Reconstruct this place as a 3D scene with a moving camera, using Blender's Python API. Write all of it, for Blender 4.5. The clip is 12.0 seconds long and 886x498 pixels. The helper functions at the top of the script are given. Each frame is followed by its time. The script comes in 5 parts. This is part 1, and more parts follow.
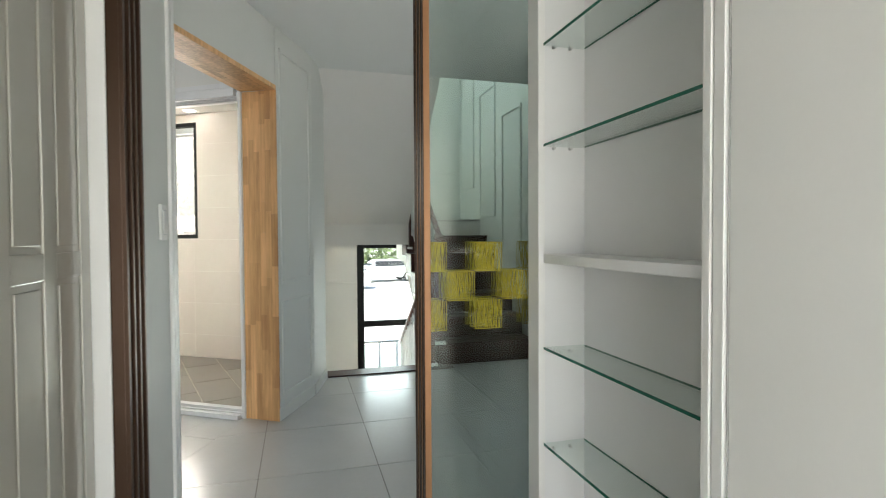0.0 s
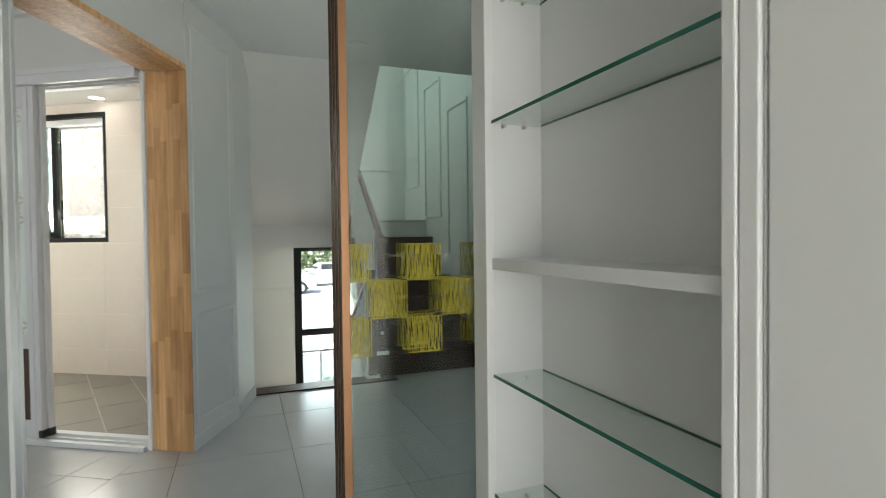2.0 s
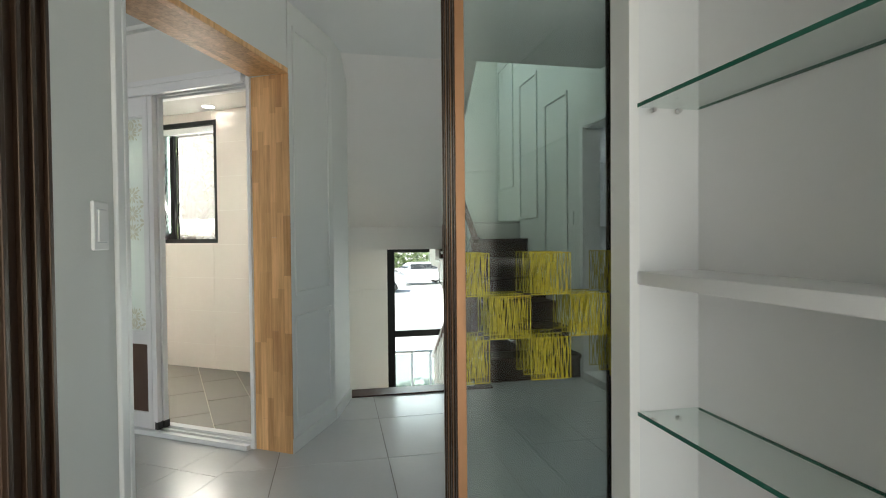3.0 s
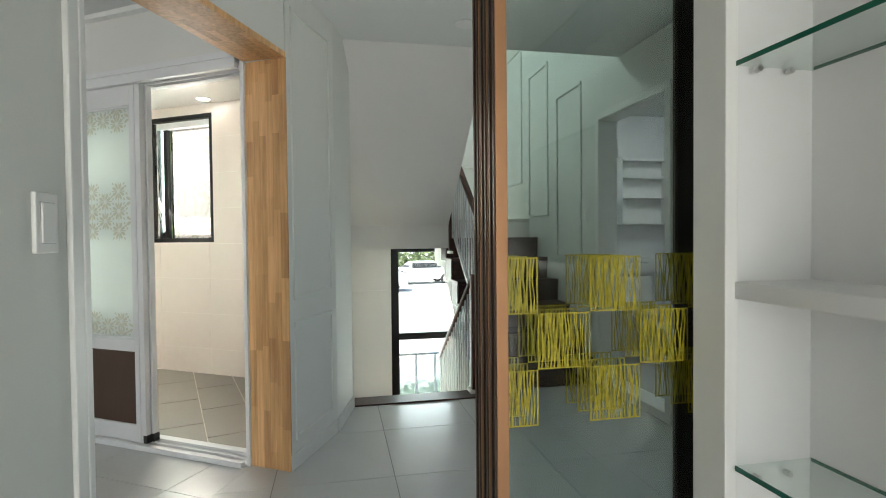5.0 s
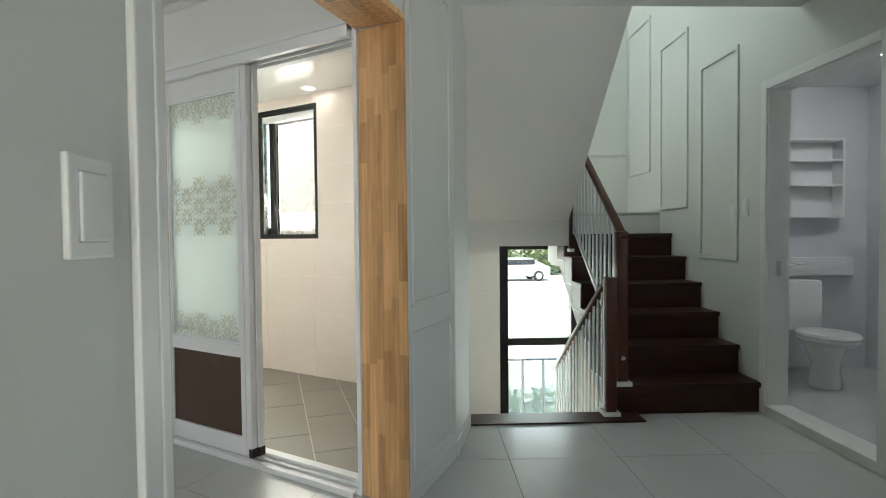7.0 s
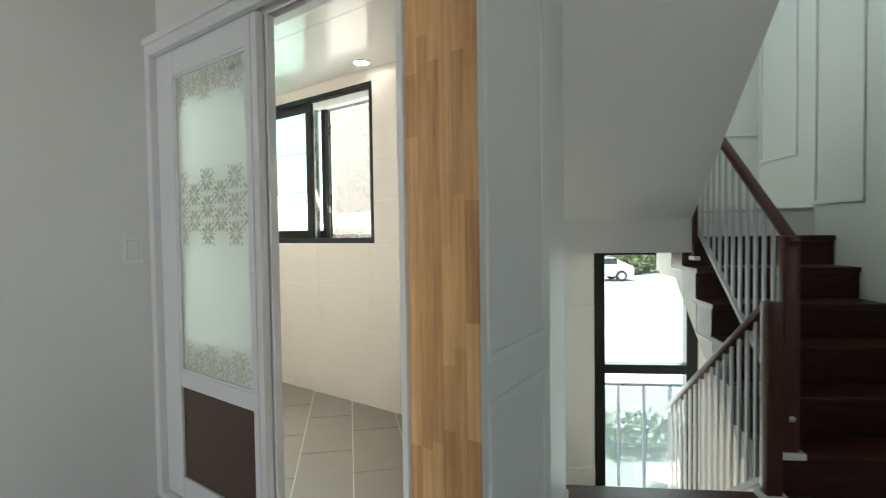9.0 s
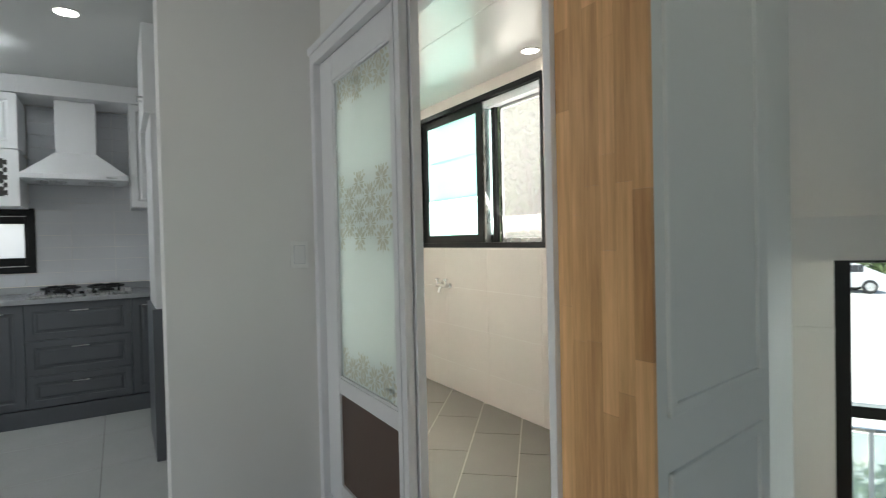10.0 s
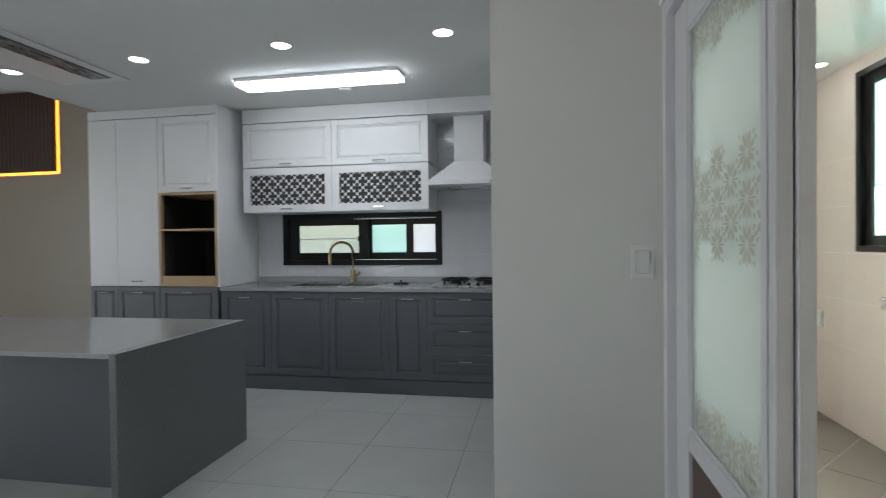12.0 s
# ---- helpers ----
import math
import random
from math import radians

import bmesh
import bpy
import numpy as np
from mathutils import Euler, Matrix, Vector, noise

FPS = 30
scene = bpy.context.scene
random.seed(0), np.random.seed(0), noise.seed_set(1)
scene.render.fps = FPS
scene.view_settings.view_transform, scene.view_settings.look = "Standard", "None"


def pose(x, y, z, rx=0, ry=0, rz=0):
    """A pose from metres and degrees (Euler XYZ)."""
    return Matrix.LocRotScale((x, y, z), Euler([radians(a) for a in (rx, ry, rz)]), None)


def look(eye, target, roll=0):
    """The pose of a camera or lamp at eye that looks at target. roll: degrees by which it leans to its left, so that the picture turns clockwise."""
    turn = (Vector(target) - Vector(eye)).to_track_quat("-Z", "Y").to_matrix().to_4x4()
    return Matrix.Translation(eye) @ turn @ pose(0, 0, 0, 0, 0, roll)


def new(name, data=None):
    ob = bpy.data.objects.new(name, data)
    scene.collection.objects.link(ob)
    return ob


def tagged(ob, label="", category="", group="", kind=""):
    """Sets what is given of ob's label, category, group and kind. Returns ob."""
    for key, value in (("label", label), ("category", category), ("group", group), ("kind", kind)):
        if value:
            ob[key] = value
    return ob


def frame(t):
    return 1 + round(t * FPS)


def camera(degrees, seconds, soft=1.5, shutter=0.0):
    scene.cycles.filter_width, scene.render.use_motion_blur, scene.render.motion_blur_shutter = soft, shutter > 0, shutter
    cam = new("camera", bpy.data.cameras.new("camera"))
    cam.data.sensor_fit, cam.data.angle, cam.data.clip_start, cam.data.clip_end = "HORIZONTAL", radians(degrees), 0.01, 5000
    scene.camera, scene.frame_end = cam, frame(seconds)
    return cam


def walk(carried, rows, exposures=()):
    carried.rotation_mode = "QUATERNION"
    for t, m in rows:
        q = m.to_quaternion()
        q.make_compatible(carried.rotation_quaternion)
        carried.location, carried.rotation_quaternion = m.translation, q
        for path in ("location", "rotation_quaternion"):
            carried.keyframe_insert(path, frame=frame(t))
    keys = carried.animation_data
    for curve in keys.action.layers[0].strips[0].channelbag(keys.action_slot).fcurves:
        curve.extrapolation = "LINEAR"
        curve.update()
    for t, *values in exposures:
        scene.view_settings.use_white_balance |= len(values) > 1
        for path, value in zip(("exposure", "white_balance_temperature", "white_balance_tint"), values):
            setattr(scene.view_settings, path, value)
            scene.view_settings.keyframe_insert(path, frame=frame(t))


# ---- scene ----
cam = camera(80.5, 12.0, 1.0, 0.25)
# seconds, x, y, z, yaw, pitch, roll
ROWS = [
    (0.0, 0.091, 0.056, 1.175, 16.05, -1.41, 0.32),
    (0.5, 0.046, 0.137, 1.176, 10.17, -1.33, 0.27),
    (1.0, 0.043, 0.170, 1.174, 6.17, -1.27, 0.38),
    (1.5, 0.045, 0.253, 1.172, 5.97, -1.23, 0.45),
    (2.0, 0.060, 0.377, 1.171, 10.46, -1.27, 0.68),
    (2.5, 0.038, 0.444, 1.172, 17.64, -1.17, 0.64),
    (3.0, -0.055, 0.525, 1.186, 19.95, -1.12, 0.52),
    (5.0, -0.184, 0.729, 1.189, 20.08, -1.27, 0.55),
    (5.5, -0.203, 0.782, 1.184, 20.55, -1.30, 0.49),
    (6.0, -0.277, 0.817, 1.171, 25.73, -1.33, 0.50),
    (6.5, -0.445, 0.927, 1.188, 28.83, -1.47, 0.53),
    (8.5, -0.891, 1.604, 1.191, 32.03, -2.08, 0.52),
    (9.0, -1.048, 1.788, 1.235, 37.84, -1.78, 0.81),
    (9.5, -1.136, 1.939, 1.252, 46.44, -1.70, 0.75),
    (10.0, -1.198, 2.087, 1.231, 58.12, -0.97, 1.30),
    (10.5, -1.287, 2.193, 1.229, 67.62, -1.04, 1.30),
    (11.0, -1.466, 2.272, 1.239, 78.36, -0.90, 1.18),
    (11.5, -1.552, 2.361, 1.246, 89.18, -0.93, 0.94),
    (12.0, -1.589, 2.431, 1.262, 100.36, -0.79, 0.67),
]
# seconds, stops, kelvin, tint
EXPOSURES = [(0.0, 1.84, 6700, 7), (0.6, 1.66, 6680, 7), (1.5, 1.6, 6600, 7), (2.5, 1.6, 6700, 6), (5.0, 1.75, 6700, 6), (5.6, 1.75, 6700, 6), (6.5, 1.7, 6700, 6), (8.5, 1.54, 6620, 5), (9.2, 1.46, 6620, 5), (10.0, 1.3, 6500, 6), (10.6, 1.22, 6420, 7), (12.0, 1.25, 6350, 9)]
walk(cam, [(t, pose(x, y, z, 90 + pitch, roll, yaw)) for t, x, y, z, yaw, pitch, roll in ROWS], EXPOSURES)

# ---- world and light ----
world = bpy.data.worlds.new("daylight")
scene.world = world
world.use_nodes = True
wn = world.node_tree
sky = wn.nodes.new("ShaderNodeTexSky")
sky.sky_type, sky.sun_disc = "NISHITA", False
sky.sun_elevation, sky.sun_rotation = radians(68), radians(200)
wn.links.new(sky.outputs["Color"], wn.nodes["Background"].inputs["Color"])
wn.nodes["Background"].inputs["Strength"].default_value = 0.12
SUN_DIR = Vector((math.sin(radians(200)) * math.cos(radians(68)), math.cos(radians(200)) * math.cos(radians(68)), math.sin(radians(68))))
sun = new("sun", bpy.data.lights.new("sun", "SUN"))
sun.data.energy, sun.data.angle, sun.data.color = 4.0, radians(0.5), (1.0, 0.96, 0.9)
sun.matrix_world = look(SUN_DIR * 30, (0, 0, 0))

# the hall, the stairs and the entrance stand turned against the kitchen: u to the right, v ahead
TURNED = Matrix.Rotation(radians(31.5), 4, "Z")
ENTRY = TURNED @ pose(-0.02, -0.008, 0)  # entrance
KITCHEN = pose(-0.02, -0.03, 0)
UTILITY = pose(-0.005, 0.015, 0)


def area(name, m, w, h, watts, colour=(1, 1, 1), spread=180):
    data = bpy.data.lights.new(name, "AREA")
    data.shape, data.size, data.size_y, data.energy, data.color = "RECTANGLE", w, h, watts, colour
    data.spread = radians(spread)
    ob = new(name, data)
    ob.matrix_world = m
    return ob


# pose of an added, unseen fill lamp, in a wall that slants by 7.43 degrees
SIDE_FILL = pose(-1.831, 2.942, 0, 0, 0, 7.43) @ look((-0.27, -3.2, 1.35), (-1.7, -1.2, 1.1))
DAY = (0.93, 1.0, 0.97)
# daylight lamps in the utility and stair windows, and fill lamps in added, unseen openings
area("window_or_fill_light", look((-4.6, 4.47, 1.76), (-4.6, 3.0, 1.15)), 1.6, 1.0, 14, (1.0, 0.945, 0.90), 125)
area("window_or_fill_light", look((-4.6, 4.95, 1.80), (-4.6, 3.0, 1.0)), 1.7, 1.1, 13, (1.0, 0.97, 0.955))
area("window_or_fill_light", TURNED @ look((1.2, 6.62, -0.2), (1.2, 4.5, 0.2)), 0.68, 2.3, 10, DAY)
area("window_or_fill_light", TURNED @ look((0.36, 5.7, 3.9), (2.2, 5.4, 2.0)), 1.2, 1.2, 5.0, (0.88, 1.0, 0.91))
# hall fill lamp, added in an unseen opening of the right wall
area("window_or_fill_light", TURNED @ look((2.35, 2.6, 1.5), (0.0, 2.6, 1.3)), 1.15, 1.1, 0.12, (1.0, 0.98, 0.94))
# living room lamp: its window is assumed and out of view
area("window_or_fill_light", look((-1.9, -5.9, 1.3), (-1.9, 0, -1.0)), 1.9, 2.2, 16, (0.97, 1.0, 1.0), 150)
# added side fill that lifts the wall end with the switch
area("window_or_fill_light", SIDE_FILL, 0.9, 1.7, 2.4, (1.0, 0.99, 0.97), 130)
# added warm fill from an unseen spot below, up the lower flight onto the window wall
area("window_or_fill_light", TURNED @ look((1.78, 4.75, -1.9), (0.75, 6.5, -0.4)), 0.8, 1.0, 34, (1.0, 0.82, 0.62))
# entrance fill lamp in the added door opening
area("window_or_fill_light", TURNED @ look((0.2, -1.15, 1.05), (0.2, 1.0, 0.65)), 0.8, 1.9, 4.3, (1.0, 0.955, 0.86), 150)

# ---- materials ----
MATS = {}


def material(name, colour, rough=0.5, metal=0.0, var=0.06, scale=6.0, bump=0.05, fine=120.0, stretch=(1, 1, 1), each=0.0, coat=0.0, dark=None, spec=0.5):
    """Paint, stone, wood or metal: two scales of tone, fine relief, and a change of tone from piece to piece."""
    m = bpy.data.materials.new(name)
    m.use_nodes = True
    n, l = m.node_tree.nodes, m.node_tree.links
    b = n["Principled BSDF"]
    b.inputs["Metallic"].default_value = metal
    b.inputs["Coat Weight"].default_value = coat
    b.inputs["Specular IOR Level"].default_value = spec
    co = n.new("ShaderNodeTexCoord")
    mp = n.new("ShaderNodeMapping")
    mp.inputs["Scale"].default_value = stretch
    l.new(co.outputs["Object"], mp.inputs["Vector"])
    big, small = n.new("ShaderNodeTexNoise"), n.new("ShaderNodeTexNoise")
    big.inputs["Scale"].default_value, big.inputs["Detail"].default_value = scale, 5
    small.inputs["Scale"].default_value, small.inputs["Detail"].default_value = fine, 3
    l.new(mp.outputs[0], big.inputs["Vector"])
    l.new(mp.outputs[0], small.inputs["Vector"])
    mix = n.new("ShaderNodeMix")
    mix.data_type = "RGBA"
    mix.inputs["A"].default_value = (*[c * (1 - var) for c in (dark or colour)], 1)
    mix.inputs["B"].default_value = (*[min(1, c * (1 + var)) for c in colour], 1)
    add = n.new("ShaderNodeMath")
    add.operation = "MULTIPLY_ADD"
    l.new(small.outputs[0], add.inputs[0])
    add.inputs[1].default_value = 0.5
    half = n.new("ShaderNodeMath")
    half.operation = "MULTIPLY_ADD"
    l.new(big.outputs[0], half.inputs[0])
    half.inputs[1].default_value, half.inputs[2].default_value = 1.4, -0.45
    l.new(half.outputs[0], add.inputs[2])
    last = add.outputs[0]
    if each:
        info = n.new("ShaderNodeObjectInfo")
        e = n.new("ShaderNodeMath")
        e.operation = "MULTIPLY_ADD"
        l.new(info.outputs["Random"], e.inputs[0])
        e.inputs[1].default_value = each
        l.new(last, e.inputs[2])
        e2 = n.new("ShaderNodeMath")
        e2.operation = "SUBTRACT"
        l.new(e.outputs[0], e2.inputs[0])
        e2.inputs[1].default_value = each / 2
        last = e2.outputs[0]
    l.new(last, mix.inputs["Factor"])
    l.new(mix.outputs["Result"], b.inputs["Base Color"])
    r = n.new("ShaderNodeMapRange")
    r.inputs["To Min"].default_value, r.inputs["To Max"].default_value = max(0.02, rough * 0.82), min(1, rough * 1.18)
    l.new(big.outputs[0], r.inputs["Value"])
    l.new(r.outputs[0], b.inputs["Roughness"])
    if bump:
        bp = n.new("ShaderNodeBump")
        bp.inputs["Strength"].default_value, bp.inputs["Distance"].default_value = bump, 0.004
        l.new(small.outputs[0], bp.inputs["Height"])
        l.new(bp.outputs[0], b.inputs["Normal"])
    MATS[name] = m
    return m


def glass(name, colour, rough=0.0, clear=0.9, frost=None):
    """A thin pane: mostly clear, with mirror gloss that grows towards grazing angles; frosted panes scatter."""
    m = bpy.data.materials.new(name)
    m.use_nodes = True
    n, l = m.node_tree.nodes, m.node_tree.links
    n.remove(n["Principled BSDF"])
    tr = n.new("ShaderNodeBsdfTransparent")
    tr.inputs["Color"].default_value = (*[c * clear for c in colour], 1)
    body = tr
    if frost is not None:
        tl, df = n.new("ShaderNodeBsdfTranslucent"), n.new("ShaderNodeBsdfDiffuse")
        tl.inputs["Color"].default_value = df.inputs["Color"].default_value = (*colour, 1)
        a, body = n.new("ShaderNodeMixShader"), n.new("ShaderNodeMixShader")
        a.inputs[0].default_value, body.inputs[0].default_value = 0.22, frost
        l.new(tl.outputs[0], a.inputs[1]), l.new(df.outputs[0], a.inputs[2])
        l.new(tr.outputs[0], body.inputs[1]), l.new(a.outputs[0], body.inputs[2])
    gl, lw, mx = n.new("ShaderNodeBsdfGlossy"), n.new("ShaderNodeLayerWeight"), n.new("ShaderNodeMixShader")
    pw, fr = n.new("ShaderNodeMath"), n.new("ShaderNodeMath")
    pw.operation, fr.operation = "POWER", "MULTIPLY_ADD"
    gl.inputs["Roughness"].default_value, pw.inputs[1].default_value = rough, 5.0
    fr.inputs[1].default_value, fr.inputs[2].default_value = 0.7, 0.035
    l.new(lw.outputs["Facing"], pw.inputs[0]), l.new(pw.outputs[0], fr.inputs[0])
    l.new(fr.outputs[0], mx.inputs[0]), l.new(body.outputs[0], mx.inputs[1]), l.new(gl.outputs[0], mx.inputs[2])
    l.new(mx.outputs[0], n["Material Output"].inputs["Surface"])
    MATS[name] = m
    return m


def glow(name, colour, strength):
    m = bpy.data.materials.new(name)
    m.use_nodes = True
    b = m.node_tree.nodes["Principled BSDF"]
    b.inputs["Base Color"].default_value = (*colour, 1)
    b.inputs["Emission Color"].default_value, b.inputs["Emission Strength"].default_value = (*colour, 1), strength
    MATS[name] = m
    return m


WALL = material("wall_paper", (0.76, 0.75, 0.73), 0.75, bump=0.25, fine=260, scale=2.5, var=0.025)
WALL_G = material("panelled_wall_paint", (0.685, 0.70, 0.665), 0.6, bump=0.12, fine=180, scale=2, var=0.02)
CEIL = material("ceiling_paper", (0.72, 0.73, 0.72), 0.85, bump=0.2, fine=300, scale=2, var=0.02)
TRIM = material("white_trim", (0.78, 0.78, 0.77), 0.38, bump=0.03, var=0.02)
PVC = material("white_frame_plastic", (0.77, 0.77, 0.79), 0.36, bump=0.02, var=0.02)
TILE = material("pale_floor_tile", (0.56, 0.57, 0.56), 0.21, bump=0.03, scale=3.0, var=0.05, fine=40, each=0.25)
GROUT = material("grout", (0.22, 0.21, 0.195), 0.9)
UTILE = material("grey_floor_tile", (0.255, 0.232, 0.20), 0.38, bump=0.06, scale=4, var=0.10, fine=70, each=0.5)
UGROUT = material("pale_grout", (0.62, 0.58, 0.50), 0.9)
WTILE = material("cream_wall_tile", (0.72, 0.645, 0.59), 0.21, bump=0.03, scale=2.2, var=0.035, fine=20, each=0.25)
WGROUT = material("white_grout", (0.84, 0.80, 0.74), 0.8)
GLOSSC = material("gloss_ceiling_panel", (0.78, 0.76, 0.73), 0.17, bump=0.0, var=0.01)
PINE = material("pine_stave", (0.77, 0.475, 0.23), 0.38, bump=0.06, scale=4.5, fine=22, stretch=(11, 11, 0.55), var=0.16, each=0.55, dark=(0.52, 0.265, 0.105), coat=0.08)
DARKW = material("dark_stained_wood", (0.052, 0.0135, 0.0072), 0.38, bump=0.06, scale=5, fine=55, stretch=(1, 9, 9), var=0.35, dark=(0.013, 0.0045, 0.003), spec=0.3)
RAILW = material("brown_rail_wood", (0.072, 0.020, 0.0105), 0.4, bump=0.05, scale=8, fine=40, stretch=(6, 6, 1), var=0.25, coat=0.06, spec=0.35)
PIPE = material("pale_grey_painted_steel", (0.52, 0.54, 0.56), 0.4, metal=0.1, bump=0.02)
BLACK = material("black_window_frame", (0.010, 0.011, 0.012), 0.35, bump=0.02, spec=0.25)
BRONZE = material("brown_anodised_frame", (0.055, 0.029, 0.016), 0.38, metal=0.55, bump=0.03, scale=3, stretch=(6, 6, 0.5))
BRONZE_SHEEN = material("brown_frame_sheen", (0.39, 0.20, 0.10), 0.38, metal=0.5, bump=0.03)
GREY = material("grey_cabinet_paint", (0.115, 0.125, 0.14), 0.42, bump=0.03, var=0.04, fine=200)
WHITEC = material("white_cabinet_paint", (0.75, 0.755, 0.765), 0.35, bump=0.02, var=0.015)
STONE = material("grey_quartz", (0.36, 0.37, 0.385), 0.14, bump=0.02, scale=90, fine=420, var=0.12)
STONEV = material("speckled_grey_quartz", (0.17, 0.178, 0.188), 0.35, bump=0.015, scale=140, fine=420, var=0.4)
STEEL = material("brushed_steel", (0.55, 0.55, 0.55), 0.28, metal=1.0, bump=0.03, stretch=(1, 12, 1))
CHROME = material("chrome", (0.75, 0.75, 0.76), 0.08, metal=1.0, bump=0)
BRASS = material("antique_brass", (0.36, 0.28, 0.15), 0.28, metal=1.0, bump=0.02)
IRON = material("black_cast_iron", (0.010, 0.010, 0.011), 0.45, bump=0.1, spec=0.3)
KTILE = material("white_subway_tile", (0.66, 0.67, 0.70), 0.12, bump=0.02, var=0.03, each=0.2)
BROWNP = material("brown_door_panel", (0.085, 0.048, 0.034), 0.35, bump=0.04, stretch=(8, 8, 1), var=0.12)
VENEER = material("oak_edge", (0.52, 0.36, 0.2), 0.45, bump=0.04)
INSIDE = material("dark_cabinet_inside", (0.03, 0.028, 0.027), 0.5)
WALNUT = material("dark_walnut_slats", (0.045, 0.017, 0.010), 0.4, stretch=(1, 10, 1), var=0.3)
LIVWALL = material("beige_stone_wall", (0.32, 0.275, 0.22), 0.4, scale=1.5, var=0.07)
SWITCH = material("switch_plastic", (0.80, 0.80, 0.78), 0.3, bump=0)
PORC = material("white_porcelain", (0.82, 0.82, 0.82), 0.08, bump=0)
RUBBER = material("black_rubber", (0.02, 0.02, 0.02), 0.6)
FILM = material("yellow_film", (0.44, 0.375, 0.03), 0.4, metal=0.1, fine=500, var=0.4, scale=160, dark=(0.27, 0.22, 0.015))
PATTERN = material("pale_gold_film", (0.69, 0.675, 0.585), 0.5)
CLEAR = glass("clear_glass", (0.96, 0.985, 0.975), clear=0.985)
DOORG = glass("tinted_door_glass", (0.965, 0.988, 0.977), clear=0.985)
SHELFG = glass("shelf_glass", (0.93, 0.97, 0.955), clear=0.985)
EDGEG = material("green_glass_edge", (0.02, 0.13, 0.09), 0.12, bump=0)
FROST = glass("frosted_glass", (0.93, 0.97, 0.96), rough=0.3, clear=0.9, frost=0.92)
TEAL = glass("teal_frosted_glass", (0.76, 0.955, 0.92), rough=0.2, clear=0.92, frost=0.68)
# the screen's frost and pale tint put a bright haze over the outdoors
SCREEN = glass("insect_screen", (0.88, 0.86, 0.83), clear=0.95, frost=0.16)
MIRROR = material("mirror", (0.85, 0.86, 0.87), 0.02, metal=1.0, bump=0, var=0)
LED = glow("led_white", (0.90, 0.95, 1.0), 5.5)
LEDW = glow("led_warm", (1.0, 0.27, 0.03), 1.8)
DOWN = glow("downlight_lens", (1.0, 0.97, 0.92), 9.0)
CONC = material("pale_concrete", (0.62, 0.61, 0.58), 0.85, scale=0.8, fine=30, var=0.1, bump=0.2)
LEAF = material("leaves", (0.12, 0.165, 0.06), 0.6, scale=3, var=0.5, each=0.5)
BARK = material("bark", (0.12, 0.085, 0.06), 0.9, bump=0.3)
GRASS = material("grass", (0.09, 0.13, 0.045), 0.8, scale=2, var=0.4)
CARP = material("white_car_paint", (0.72, 0.73, 0.74), 0.2, bump=0, coat=0.6)
CARG = material("car_glass", (0.03, 0.035, 0.04), 0.1, bump=0)


# ---- building helpers ----
def box(bm, x0, x1, y0, y1, z0, z1, bevel=0.0):
    vs = [bm.verts.new(p) for p in ((x0, y0, z0), (x1, y0, z0), (x1, y1, z0), (x0, y1, z0), (x0, y0, z1), (x1, y0, z1), (x1, y1, z1), (x0, y1, z1))]
    fs = [bm.faces.new([vs[i] for i in f]) for f in ((3, 2, 1, 0), (4, 5, 6, 7), (0, 1, 5, 4), (1, 2, 6, 5), (2, 3, 7, 6), (3, 0, 4, 7))]
    if bevel:
        bmesh.ops.bevel(bm, geom=list({e for f in fs for e in f.edges}), offset=bevel, segments=2, affect="EDGES", profile=0.6)
    return bm


def prism(bm, poly, z0, z1):
    lo, hi = [bm.verts.new((x, y, z0)) for x, y in poly], [bm.verts.new((x, y, z1)) for x, y in poly]
    n = len(poly)
    bm.faces.new(lo[::-1]), bm.faces.new(hi)
    for i in range(n):
        bm.faces.new((lo[i], lo[(i + 1) % n], hi[(i + 1) % n], hi[i]))
    bmesh.ops.recalc_face_normals(bm, faces=bm.faces[:])
    return bm


def sweep(bm, path, radius, seg=10):
    """A round bar along a path of points."""
    rings = []
    pts = [Vector(p) for p in path]
    for i, p in enumerate(pts):
        d = (pts[min(i + 1, len(pts) - 1)] - pts[max(i - 1, 0)]).normalized()
        q = d.to_track_quat("Z", "Y")
        rings.append([bm.verts.new(p + q @ Vector((math.cos(a) * radius, math.sin(a) * radius, 0))) for a in [2 * math.pi * k / seg for k in range(seg)]])
    for a, b in zip(rings, rings[1:]):
        for k in range(seg):
            bm.faces.new((a[k], a[(k + 1) % seg], b[(k + 1) % seg], b[k]))
    bm.faces.new(rings[0][::-1]), bm.faces.new(rings[-1])
    return bm


def lathe(bm, profile, centre=(0, 0, 0), seg=20, axis="Z"):
    """Turned shape: profile of (radius, height)."""
    turn = {"Z": Matrix(), "X": Matrix.Rotation(radians(90), 4, "Y"), "Y": Matrix.Rotation(radians(-90), 4, "X")}[axis]
    rings = [[bm.verts.new(Vector(centre) + turn @ Vector((math.cos(a) * r, math.sin(a) * r, h))) for a in [2 * math.pi * k / seg for k in range(seg)]] for r, h in profile]
    for a, b in zip(rings, rings[1:]):
        for k in range(seg):
            bm.faces.new((a[k], a[(k + 1) % seg], b[(k + 1) % seg], b[k]))
    bm.faces.new(rings[0][::-1]), bm.faces.new(rings[-1])
    return bm


def mesh_of(name, bm, mat, smooth=False):
    bmesh.ops.recalc_face_normals(bm, faces=bm.faces[:])
    me = bpy.data.meshes.new(name)
    bm.to_mesh(me)
    bm.free()
    me.materials.append(mat)
    if smooth:
        for p in me.polygons:
            p.use_smooth = True
        me.set_sharp_from_angle(angle=radians(35))
    return me


ORIGIN = {}


